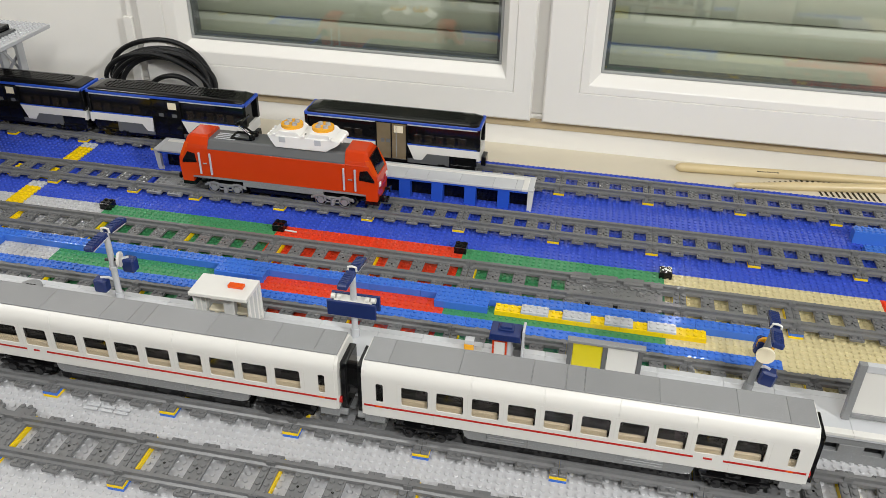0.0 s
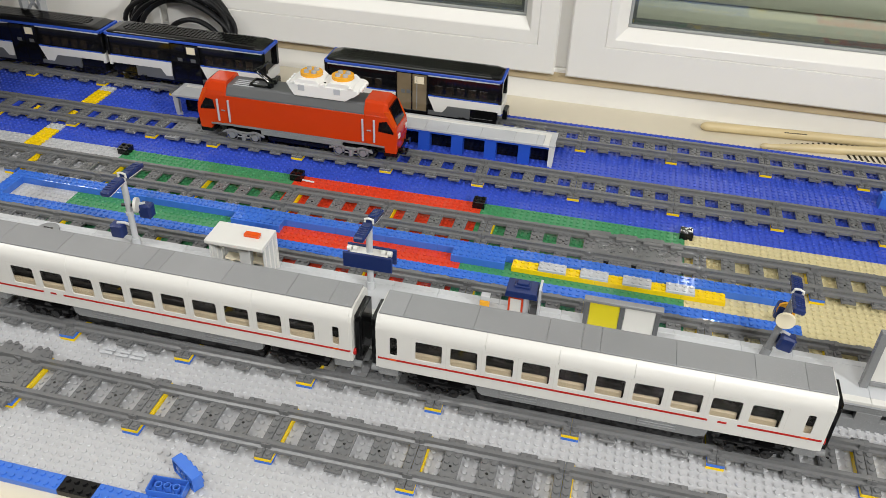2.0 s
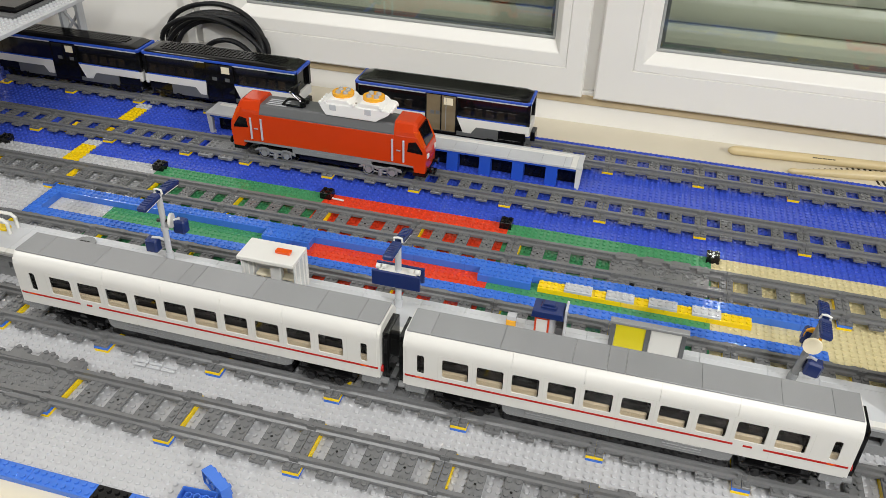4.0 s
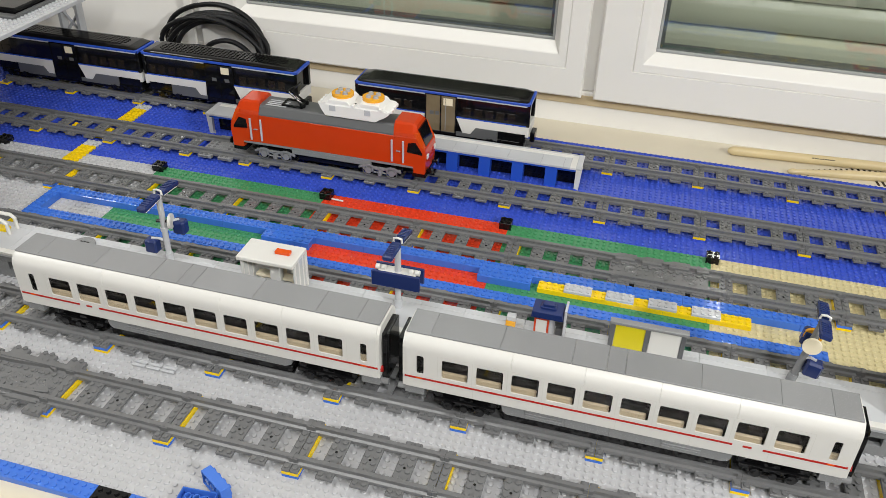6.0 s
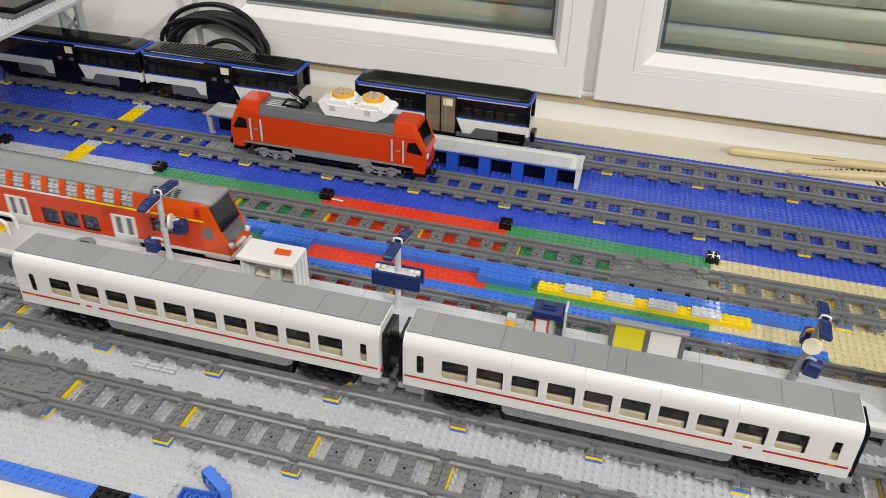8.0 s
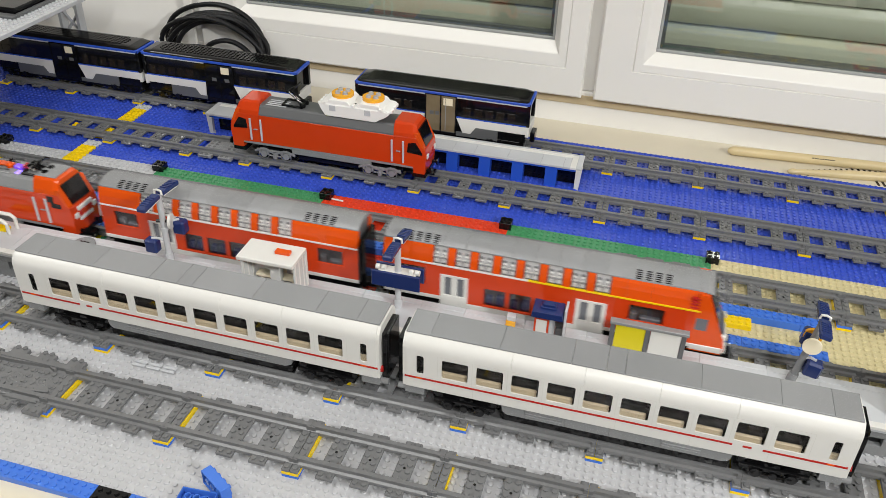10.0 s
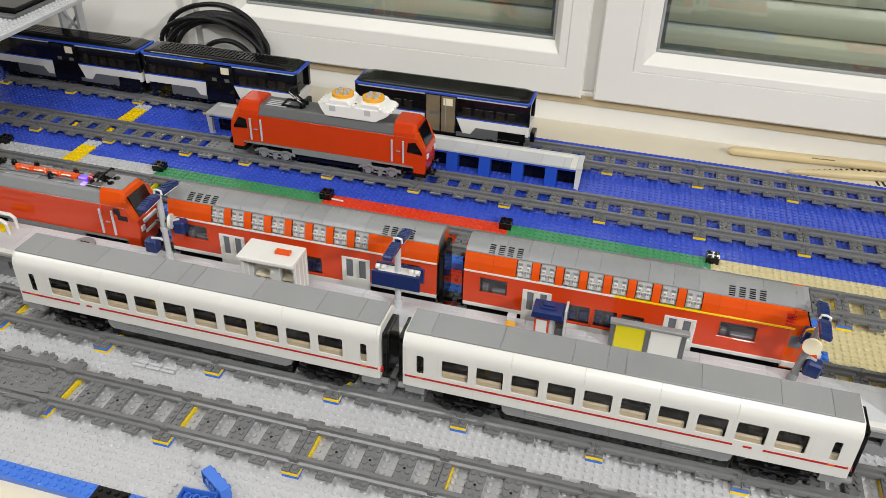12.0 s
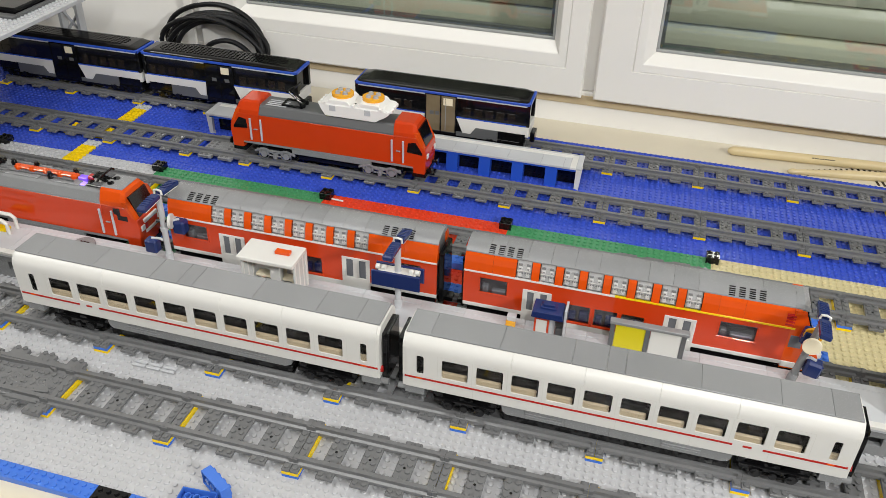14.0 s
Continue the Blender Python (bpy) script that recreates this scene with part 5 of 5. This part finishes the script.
def platform():
    y0, y1 = 0.080, 0.138
    p = thing("station_platform", pose(0, 0, 0), "pale grey model station platform with white edges between two lines", "station platform")
    x = -0.66
    k = 0
    while x < 0.86:
        n = 8 if k % 3 else 6
        part("platform_tile", boxes((x + 0.0001, y0 + S, PZ - P, x + n * S - 0.0001, y1 - S, PZ), b=0.0002), TILE, p)
        part("edge_tile", boxes((x + 0.0001, y0, PZ - P, x + n * S - 0.0001, y0 + S - 0.0001, PZ + 0.0002), b=0.0003), WHITE, p)
        part("edge_tile", boxes((x + 0.0001, y1 - S + 0.0001, PZ - P, x + n * S - 0.0001, y1, PZ + 0.0002), b=0.0003), TILE, p)
        x += n * S
        k += 1
    xe = x
    part("edge_course", boxes((-0.66, y0 + 0.001, PZ - 2 * P, xe, y1 - 0.001, PZ - P), b=0.0003), PGREY, p)
    part("wall_course", boxes((-0.66, y0 + 0.004, 0.0, xe, y0 + 0.010, 0.0130), (-0.66, y0 + 0.004, 0.0226, xe, y0 + 0.010, PZ - 2 * P), (-0.66, y1 - 0.010, 0.0, xe, y1 - 0.004, PZ - 2 * P), b=0.0003), MGREY, p)
    x = -0.66
    while x < xe - 0.02:
        part("pier", boxes((x, y0 + 0.0035, 0.0130, x + 0.022, y0 + 0.0105, 0.0226), b=0.0003), MGREY, p)
        x += 0.040
    part("core", boxes((-0.655, y0 + 0.016, 0, xe - 0.005, y1 - 0.012, PZ - 2 * P), b=0), DGREY, p)


platform()


def rear_platform():
    y0, y1, z = 0.4945, 0.5370, 0.0335
    p = thing("low_platform", pose(0, 0, 0), "pale grey plank platform on blue columns beside the parked locomotive", "station platform")
    x0, x1 = -0.412, 0.166
    # white band set one stud in from the far edge and the two ends
    part("far_edge", boxes((x0, y1 - 0.005, z - 0.0032, x1, y1, z), b=0.0003), PGREY, p)
    part("end_edge", boxes((x0, y0, z - 0.0032, x0 + 0.008, y1 - 0.0051, z), b=0.0003), PGREY, p)
    part("end_edge", boxes((x1 - 0.008, y0, z - 0.0032, x1, y1 - 0.0051, z), b=0.0003), PGREY, p)
    part("white_band", boxes((x0 + 0.0081, y1 - 0.0125, z - 0.0032, x1 - 0.0161, y1 - 0.0051, z + 0.0004), (x1 - 0.0160, y0 + 0.0002, z - 0.0032, x1 - 0.0081, y1 - 0.0051, z + 0.0004), b=0.0003), WHITE, p, "white marking band")
    x = x0 + 0.0081
    k = 0
    while x < x1 - 0.0165:
        e = min(x + (6 if k % 3 else 4) * S, x1 - 0.0161)
        part("deck_tile", boxes((x + 0.0001, y0, z - 0.0032, e - 0.0001, y1 - 0.0126, z - 0.0001), b=0.00025), PGREY, p)
        x = e
        k += 1
    part("girder", boxes((x0 + 0.006, y0 + 0.0005, z - 0.0062, x1 - 0.004, y0 + 0.011, z - 0.0032), b=0.0003), DBLUE, p)
    for k in range(11):
        xx = x0 + 0.048 + k * 0.0480
        if xx < x1 - 0.03:
            bm = bmesh.new()
            prism(bm, [(y0 + 0.0010, z - 0.0062), (y0 + 0.0125, z - 0.0062), (y0 + 0.0125, 0.0), (y0 - 0.0020, 0.0), (y0 - 0.0020, 0.0030)], xx, xx + 0.0165)
            part("column", bm, DBLUE, p, "bright blue sloped column")
            part("column", boxes((xx, y1 - 0.012, 0, xx + 0.0155, y1 - 0.004, z - 0.0032), b=0.0003), DBLUE, p)
    # Added black sheet paints the deep shade under the deck.
    part("rear_wall", boxes((x0 + 0.012, y0 + 0.0170, 0.0002, x1 - 0.004, y0 + 0.0200, z - 0.0032), b=0.0003), BLACK, p, "black sheet for the shade under the platform")
    part("end_leg", slab(bmesh.new(), [(x1 - 0.0075, z - 0.0032), (x1 + 0.0005, z - 0.0032), (x1 - 0.0015, 0.0), (x1 - 0.0075, 0.0)], "y", y0 - 0.0005, y0 + 0.0145), WHITE, p)
    part("end_leg", slab(bmesh.new(), [(x0 + 0.001, z - 0.0032), (x0 + 0.010, z - 0.0032), (x0 + 0.0095, 0.004), (x0 + 0.013, 0.0), (x0 + 0.004, 0.0), (x0 + 0.003, 0.006)], "y", y0 + 0.0005, y0 + 0.0065), PGREY, p)


rear_platform()


def lamp_post(x, y, top, kind, turn=0, flip=1, lean=0, far=-5, near=3, yaw=0):
    """A platform lamp with two lamp heads; kind says what hangs on its mast."""
    lab = {"clock": ("pale" if flip > 0 else "dark") + " grey platform lamp, dark where shade is painted in, with navy heads, clock and loudspeakers", "sign": "pale grey platform lamp with navy heads and name board"}[kind]
    p = thing("platform_lamp", pose(x, y, PZ, 0, lean, yaw), lab, "street lamp", "platform lamps")
    bm = bmesh.new()
    cyl(bm, (0, 0, 0), 0.0034, top, n=14)
    cyl(bm, (0, 0, 0), 0.0046, 0.010, n=14)
    cyl(bm, (0, 0, 0.040), 0.0044, 0.004, n=14)
    # The flipped lamp's mast is darker: the shade on it is painted.
    part("mast", bm, PGREY if flip > 0 else MGREY, p, smooth=True)
    for s in (-1, 1):
        h = new("lamp_head"); h.parent = p
        h.location = (0, 0, top)
        h.rotation_euler = (radians(far if s > 0 else near), 0, 0)
        bm = bmesh.new()
        yy = sorted((s * 0.003, s * 0.034))
        box(bm, -0.0052, yy[0], -0.001, 0.0052, yy[1], 0.0048, b=0.0012)
        part("housing", bm, NAVY, h)
        for k in range(5):
            y1 = s * (0.012 + k * 0.0038)
            part("rib", boxes((-0.0045, y1 - 0.0009, 0.0045, 0.0045, y1 + 0.0009, 0.0056), b=0.0002), NAVY, h)
        part("diffuser", boxes((-0.0045, yy[0] + 0.003, -0.0018, 0.0045, yy[1] - 0.003, -0.0008), b=0.0003), WHITE, h)
    clip = tube(bmesh.new(), [(-0.0045, 0, top + 0.002), (-0.004, 0, top + 0.0065), (0, 0, top + 0.0075), (0.004, 0, top + 0.0065), (0.0045, 0, top + 0.002)], 0.0012, 8)
    part("clip", clip, WHITE, p, "white clip")
    if kind == "clock":
        c = new("clock"); c.parent = p
        c.location, c.rotation_euler = (0, 0, 0.0520), (0, 0, radians(turn))
        part("dial", cyl(bmesh.new(), (0, -0.0100, 0), 0.0085, 0.003, "y", 24), WHITE if flip > 0 else CREAM, c, "white round dial", smooth=True)
        if not turn:
            part("back_dial", cyl(bmesh.new(), (0, 0.0060, 0), 0.0085, 0.003, "y", 24), AMBER, c, smooth=True)
        part("axle", cyl(bmesh.new(), (0, -0.007, 0), 0.002, 0.014, "y", 10), BLACK, c)
        for dx, dy, dz in ((0.014, 0.010, 0.042), (-0.016, -0.004, 0.020)) if flip > 0 else ((-0.001, 0.011, 0.048), (0.011, -0.004, 0.026)):
            s = new("loudspeaker"); s.parent = p
            bm = bmesh.new()
            box(bm, dx - 0.0075, dy - 0.006, dz - 0.0085, dx + 0.0075, dy + 0.006, dz + 0.0085, b=0.002)
            part("case", bm, NAVY, s)
            part("bracket", tube(bmesh.new(), [(0, 0, dz + 0.005), (dx * 0.5, dy * 0.5, dz + 0.009), (dx, dy, dz + 0.009)], 0.0016, 8), PGREY, s)
    else:
        for dy in (-0.0095, 0.0065):
            part("name_board", boxes((-0.026, dy, 0.0300, 0.026, dy + 0.003, 0.0480), b=0.0006), NAVY, p, "navy board")
        for dx in (-0.018, 0.018):
            part("tube_light", cyl(cyl(bmesh.new(), (dx - 0.0055, 0.0, 0.0475), 0.0030, 0.0045, "x", 14), (dx + 0.0010, 0.0, 0.0475), 0.0030, 0.0045, "x", 14), WHITE, p, smooth=True)
        part("cross_bar", boxes((-0.020, -0.0065, 0.0440, 0.020, 0.0065, 0.0465)), WHITE, p)
    return p


lamp_post(-0.2500, 0.1240, 0.084, "clock", 105)
lamp_post(0.0220, 0.1200, 0.079, "sign", far=-11, near=-3)
lamp_post(0.4170, 0.1230, 0.076, "clock", 0, -1, lean=8, far=-9, near=-8, yaw=-6)


def shelter():
    x0, x1, y0, y1 = -0.147, -0.083, 0.098, 0.129
    h = thing("waiting_shelter", pose(0, 0, PZ), "white waiting shelter with clear walls and red roof tile", "bus shelter")
    z = 0.0430
    part("roof", boxes((x0, y0 - 0.006, z, x1, y1, z + 0.0045), b=0.0006), WHITE, h)
    part("red_tile", boxes((x0 + 0.0370, y0 + 0.010, z + 0.0045, x0 + 0.0535, y0 + 0.017, z + 0.0080), b=0.0004), ORANGE, h, "red roof tile")
    part("corner_post", boxes((x1 - 0.003, y1 - 0.004, 0, x1, y1, z), b=0.0003), WHITE, h)
    part("corner_post", boxes((x0, y1 - 0.004, 0, x0 + 0.003, y1, z), b=0.0003), WHITE, h)
    for a, b in ((x0 + 0.003, x0 + 0.024), (x1 - 0.024, x1 - 0.003)):
        part("back_panel", boxes((a, y1 - 0.003, 0.003, b, y1 - 0.001, z), b=0.0003), MILK, h)
    for xx in (x0 + 0.001, x1 - 0.003):
        part("side_panel", boxes((xx, y0, 0.003, xx + 0.002, y1 - 0.004, z), b=0.0003), MILK, h)
        for k in range(3):
            part("side_rib", boxes((xx - 0.0004, y0 + 0.001 + k * 0.0095, 0, xx + 0.0024, y0 + 0.0035 + k * 0.0095, z), b=0.0002), WHITE, h)
    part("rear_wall", boxes((x0 + 0.024, y1 - 0.003, 0.0, x1 - 0.024, y1 - 0.001, z), b=0.0003), CREAM, h)
    part("door_post", boxes((x0 + 0.028, y0 + 0.012, 0, x0 + 0.040, y0 + 0.020, z), b=0.0003), MILK, h)
    part("bench", boxes((x0 + 0.008, y1 - 0.014, 0.009, x1 - 0.008, y1 - 0.004, 0.012), (x0 + 0.012, y1 - 0.011, 0, x0 + 0.015, y1 - 0.006, 0.009), (x1 - 0.015, y1 - 0.011, 0, x1 - 0.012, y1 - 0.006, 0.009), b=0.0003), CREAM, h)


shelter()


def kiosk():
    k = thing("ticket_kiosk", pose(0.166, 0.112, PZ), "small grey ticket kiosk with navy roof and red-framed white panel", "kiosk")
    part("body", boxes((0.002, 0.002, 0, 0.016, 0.016, 0.0300), (0.016, 0.008, 0, 0.022, 0.016, 0.0300), b=0.0004), PGREY, k)
    part("recess", boxes((0.023, 0.006, 0, 0.030, 0.016, 0.012), (0.022, 0.010, 0.012, 0.030, 0.016, 0.017), b=0.0004), DGREY, k)
    part("red_frame", boxes((0.0015, 0.0002, 0.001, 0.0035, 0.002, 0.026), (0.0145, 0.0002, 0.001, 0.0165, 0.002, 0.026), (0.0035, 0.0002, 0.001, 0.0145, 0.002, 0.003), (0.0035, 0.0002, 0.024, 0.0145, 0.002, 0.026), b=0.0002), RED, k)
    part("white_panel", boxes((0.0035, 0.0006, 0.003, 0.0145, 0.002, 0.024), b=0), WHITE, k)
    bm = slab(bmesh.new(), [(-0.002, 0.0290), (-0.001, 0.0365), (0.029, 0.0365), (0.0305, 0.0290)], "y", -0.004, 0.018)
    bmesh.ops.bevel(bm, geom=bm.edges[:], offset=0.0004, segments=1, affect="EDGES")
    part("roof", bm, NAVY, k, "navy roof")
    part("roof_cap", boxes((0.006, 0.003, 0.0365, 0.022, 0.013, 0.0385), (0.008, 0.005, 0.0385, 0.020, 0.011, 0.0408), b=0.0006), NAVY, k)
    part("side_post", boxes((0.0305, 0.0, 0, 0.0330, 0.018, 0.040), b=0.0004), PGREY, k)
    b = thing("litter_bin", pose(0.138, 0.118, PZ), "small amber litter bin with pale grey top", "bin")
    part("bin_body", boxes((0, 0, 0, 0.0095, 0.008, 0.010), b=0.0005), AMBER, b)
    part("bin_top", boxes((0.0005, 0.0005, 0.010, 0.0100, 0.0085, 0.0155), b=0.0005), PGREY, b)


kiosk()


def poster_wall():
    w = thing("poster_wall", pose(0.245, 0.119, PZ), "grey poster stand with one yellow and one white poster", "billboard")
    for x0 in (-0.003, 0.031, 0.0655):
        part("post", boxes((x0, 0, 0, x0 + 0.0045, 0.004, 0.031), b=0.0003), DGREY, w)
    part("poster", boxes((0.002, 0.0008, 0.002, 0.031, 0.003, 0.0305), b=0.0002), LIME, w, "plain yellow poster")
    part("poster", boxes((0.036, 0.0008, 0.002, 0.0652, 0.003, 0.0305), b=0.0002), WHITE, w, "plain white poster")
    part("cap", boxes((-0.004, -0.001, 0.031, 0.072, 0.0065, 0.0345), b=0.0004), ROOFGREY, w)
    bb = thing("billboard", pose(0.500, 0.100, PZ), "large white billboard in a dark grey frame on the platform", "billboard")
    part("post", boxes((0, 0, 0, 0.007, 0.006, 0.066), b=0.0004), MGREY, bb)
    part("post", boxes((0.121, 0, 0, 0.128, 0.006, 0.066), b=0.0004), MGREY, bb)
    part("top_rail", boxes((0.007, 0, 0.058, 0.121, 0.006, 0.066), b=0.0004), PGREY, bb)
    part("bottom_rail", boxes((0.007, 0, 0.004, 0.121, 0.006, 0.009), b=0.0004), MGREY, bb)
    part("board", boxes((0.007, 0.0015, 0.009, 0.121, 0.0045, 0.058), b=0.0002), WHITE, bb, "plain white board")
    r = thing("platform_cover", pose(-0.359, 0.120, PZ), "round grey drain cover on the platform edge", "cover")
    part("disc", cyl(bmesh.new(), (0, 0, 0), 0.0130, 0.0032, n=24), MGREY, r, smooth=True)
    bm = bmesh.new()
    for i in range(3):
        box(bm, -0.006 + i * 0.0042, -0.0035, 0.0032, -0.0030 + i * 0.0042, 0.0035, 0.0037, b=0)
    part("slot", bm, BLACK, r)
    h = thing("handrail", pose(-0.462, 0.112, PZ), "white looped handrail with yellow plate at the platform end", "railing")
    part("loop", tube(bmesh.new(), [(-0.055, 0.002, 0), (-0.055, 0.002, 0.014), (-0.050, 0.002, 0.018), (0.002, 0.002, 0.018), (0.007, 0.002, 0.014), (0.007, 0.002, 0)], 0.0022, 10), WHITE, h, smooth=True)
    part("loop", tube(bmesh.new(), [(-0.055, 0.016, 0), (-0.055, 0.016, 0.014), (-0.050, 0.016, 0.018), (0.002, 0.016, 0.018), (0.007, 0.016, 0.014), (0.007, 0.016, 0)], 0.0022, 10), WHITE, h, smooth=True)
    part("plate", boxes((-0.030, 0.004, 0.0, 0.000, 0.014, 0.0032)), YELLOW, h)


poster_wall()

# ---- raised deck over the far lines ----


def deck():
    d = thing("raised_deck", pose(0, 0, 0), "pale grey studded deck raised over the far lines on lattice supports", "toy bridge")
    x0, x1, y0, y1, z = -0.98, -0.655, 0.20, 0.648, 0.1535
    part("deck_plate", boxes((x0, y0, z, x1, y1, z + 0.0064), b=0.0005), PGREY, d)
    stud_field("studs", x0, y0, 40, 56, z + 0.0064, PGREY, d)
    part("kerb", boxes((-0.690, 0.468, z + 0.0064, -0.682, 0.60, z + 0.0110), b=0.0006), DGREY, d)
    part("kerb", boxes((-0.80, 0.452, z + 0.0064, -0.682, 0.466, z + 0.0110), b=0.0006), DGREY, d)
    part("dark_top", boxes((-0.80, 0.470, z + 0.0064, -0.692, 0.60, z + 0.018), b=0.001), BLACK, d)
    for y in (0.6200, ):
        for x in (-0.745, -0.93):
            s = new("lattice_support"); s.parent = d
            part("upright", boxes((x, y, 0, x + 0.006, y + 0.016, z), (x + 0.034, y, 0, x + 0.040, y + 0.016, z), b=0.0005), PGREY, s)
            bm = bmesh.new()
            n = 4
            for k in range(n):
                za, zb = k * z / n, (k + 1) * z / n
                tube(bm, [(x + 0.004, y + 0.008, za), (x + 0.036, y + 0.008, zb)], 0.0024, 6)
                tube(bm, [(x + 0.036, y + 0.008, za), (x + 0.004, y + 0.008, zb)], 0.0024, 6)
            part("lattice", bm, PGREY, s)
    part("pier", boxes((-0.95, 0.375, 0, -0.93, 0.395, z), b=0.0005), PGREY, d)
    part("pier", boxes((-0.95, 0.205, 0, -0.93, 0.225, z), b=0.0005), PGREY, d)


deck()

# ---- by the window ----


def cable_coil():
    rnd = random.Random(5)
    c = thing("cable_coil", pose(-0.496, 0.672, 0), "coiled thick black cable leaning against the wall", "cable")
    # half width, half height, middle height, middle x, set-back
    turns = [(0.099, 0.066, 0.062, -0.003, 0.020)]
    turns += [(0.090 + 0.0022 * (k % 3), 0.058 - 0.0012 * k, 0.060 - 0.001 * k, 0.004 + 0.0015 * k, 0.008 - 0.0075 * (k % 3)) for k in range(5)]
    turns += [(0.072, 0.049, 0.056, 0.010, 0.004), (0.050, 0.036, 0.040, 0.030, 0.006)]
    for w, h, cz, cx, dy in turns:
        tilt, ph = rnd.uniform(-0.07, 0.07), rnd.uniform(0, 6)
        pts = []
        for i in range(49):
            a = 2 * math.pi * i / 48
            zz = cz + h * math.sin(a) * (1 + 0.03 * math.sin(3 * a + ph))
            xx = cx + w * math.cos(a) * (1 + 0.025 * math.sin(2 * a + ph))
            pts.append((xx + 0.2 * tilt * (zz - cz), dy + 0.006 * math.sin(a + ph) + 0.16 * (zz - 0.03), max(0.0045, zz + tilt * xx)))
        part("loop", tube(bmesh.new(), pts, 0.0043, 10), RUBBER, c, smooth=True)
    pts = [(-0.088 + 0.185 * i / 18, -0.020 - 0.002 * math.sin(0.35 * i), 0.038 + 0.034 * math.sin(math.pi * (i / 18) ** 0.8)) for i in range(19)]
    part("loop", tube(bmesh.new(), pts, 0.0043, 10), RUBBER, c, smooth=True)


cable_coil()


def drumstick(x0, y0, x1, y1, z0, z1, writing):
    v = Vector((x1 - x0, y1 - y0, z1 - z0))
    length = v.length
    yaw, up = math.atan2(v.y, v.x), math.atan2(v.z, math.hypot(v.x, v.y))
    m = Matrix.Translation((x0, y0, z0)) @ Matrix.Rotation(yaw, 4, "Z") @ Matrix.Rotation(-up, 4, "Y")
    d = thing("drumstick", m, "pale wooden drumstick lying on the window board" + (" with small dark print" if writing else ""), "drumstick", "drumsticks")
    bm = bmesh.new()
    prof = [(0.0, 0.0022), (0.0022, 0.0046), (0.006, 0.0064), (0.010, 0.0071), (0.10, 0.0073), (length - 0.09, 0.0072), (length - 0.02, 0.0040), (length - 0.013, 0.0036), (length - 0.008, 0.0048), (length - 0.003, 0.0038), (length, 0.0015)]
    n = 18
    rings = [[bm.verts.new((x, r * math.cos(2 * math.pi * k / n), r * math.sin(2 * math.pi * k / n))) for k in range(n)] for x, r in prof]
    for a, b in zip(rings, rings[1:]):
        for k in range(n):
            bm.faces.new((a[k], a[(k + 1) % n], b[(k + 1) % n], b[k]))
    bm.faces.new(rings[0][::-1]); bm.faces.new(rings[-1])
    part("stick", bm, WOOD, d, smooth=True)
    if writing:
        rnd = random.Random(2)
        x = 0.122
        for k in range(9):
            w = 0.0036 if k < 8 else 0.005
            h = rnd.uniform(0.0010, 0.0019)
            part("print_bar", boxes((x, -0.00585 - 0.0002, 0.0044 - h * 0.6, x + w * 0.75, -0.0054, 0.0044 + h * 0.6), b=0), INK, d)
            x += w
    return d


TB = TABLE_Z + 0.0073
drumstick(0.369, 0.6835, 0.765, 0.7130, TB, TB, True)
drumstick(0.845, 0.7120, 0.455, 0.6472, TB, TB - 0.0030, False)
grille = thing("vent_grille", pose(0.470, 0.6480, TABLE_Z), "pale flat vent grille with slanted dark slots under the drumsticks", "vent grille")
part("frame", boxes((0.0, 0.0, 0.0, 0.200, 0.055, 0.0003), b=0), BIRCH, grille)
for k in range(23):
    u = 0.007 + 0.0082 * k
    top = min(0.0195 + 0.345 * (u - 0.007), 0.053)
    low = 0.185 * u if k < 12 else 0.0015
    part("slot", slab(bmesh.new(), [(u + 0.0060, low), (u + 0.0094, low), (u + 0.0016, top), (u - 0.0018 + 0.0022 * max(0, 1 - k / 10), top)], "z", 0.00035, 0.0008), BLACK, grille, "dark slanted slot")

# ---- what moves ----


def motions():
    """The red train rolls in from the west and stops at the platform."""
    steps = [(0.0, -2.014), (5.3, -1.113), (6.0, -0.994), (6.5, -0.9087), (7.0, -0.8245), (7.3, -0.775), (7.5, -0.7395), (7.7, -0.696), (7.9, -0.649), (8.0, -0.625), (8.1, -0.600),
             (8.2, -0.575), (8.6, -0.470), (9.2, -0.306), (9.8, -0.141), (10.1, -0.062), (10.2, -0.037), (10.3, -0.017), (10.4, -0.006), (10.5, -0.001), (10.6, 0.0), (14.0, 0.0)]
    for ob, key in ((control_car, "control"), (middle_car, "middle"), (pusher, "engine")):
        walk(ob, [(t, pose(REST[key] + d, CY, 0)) for t, d in steps])


motions()
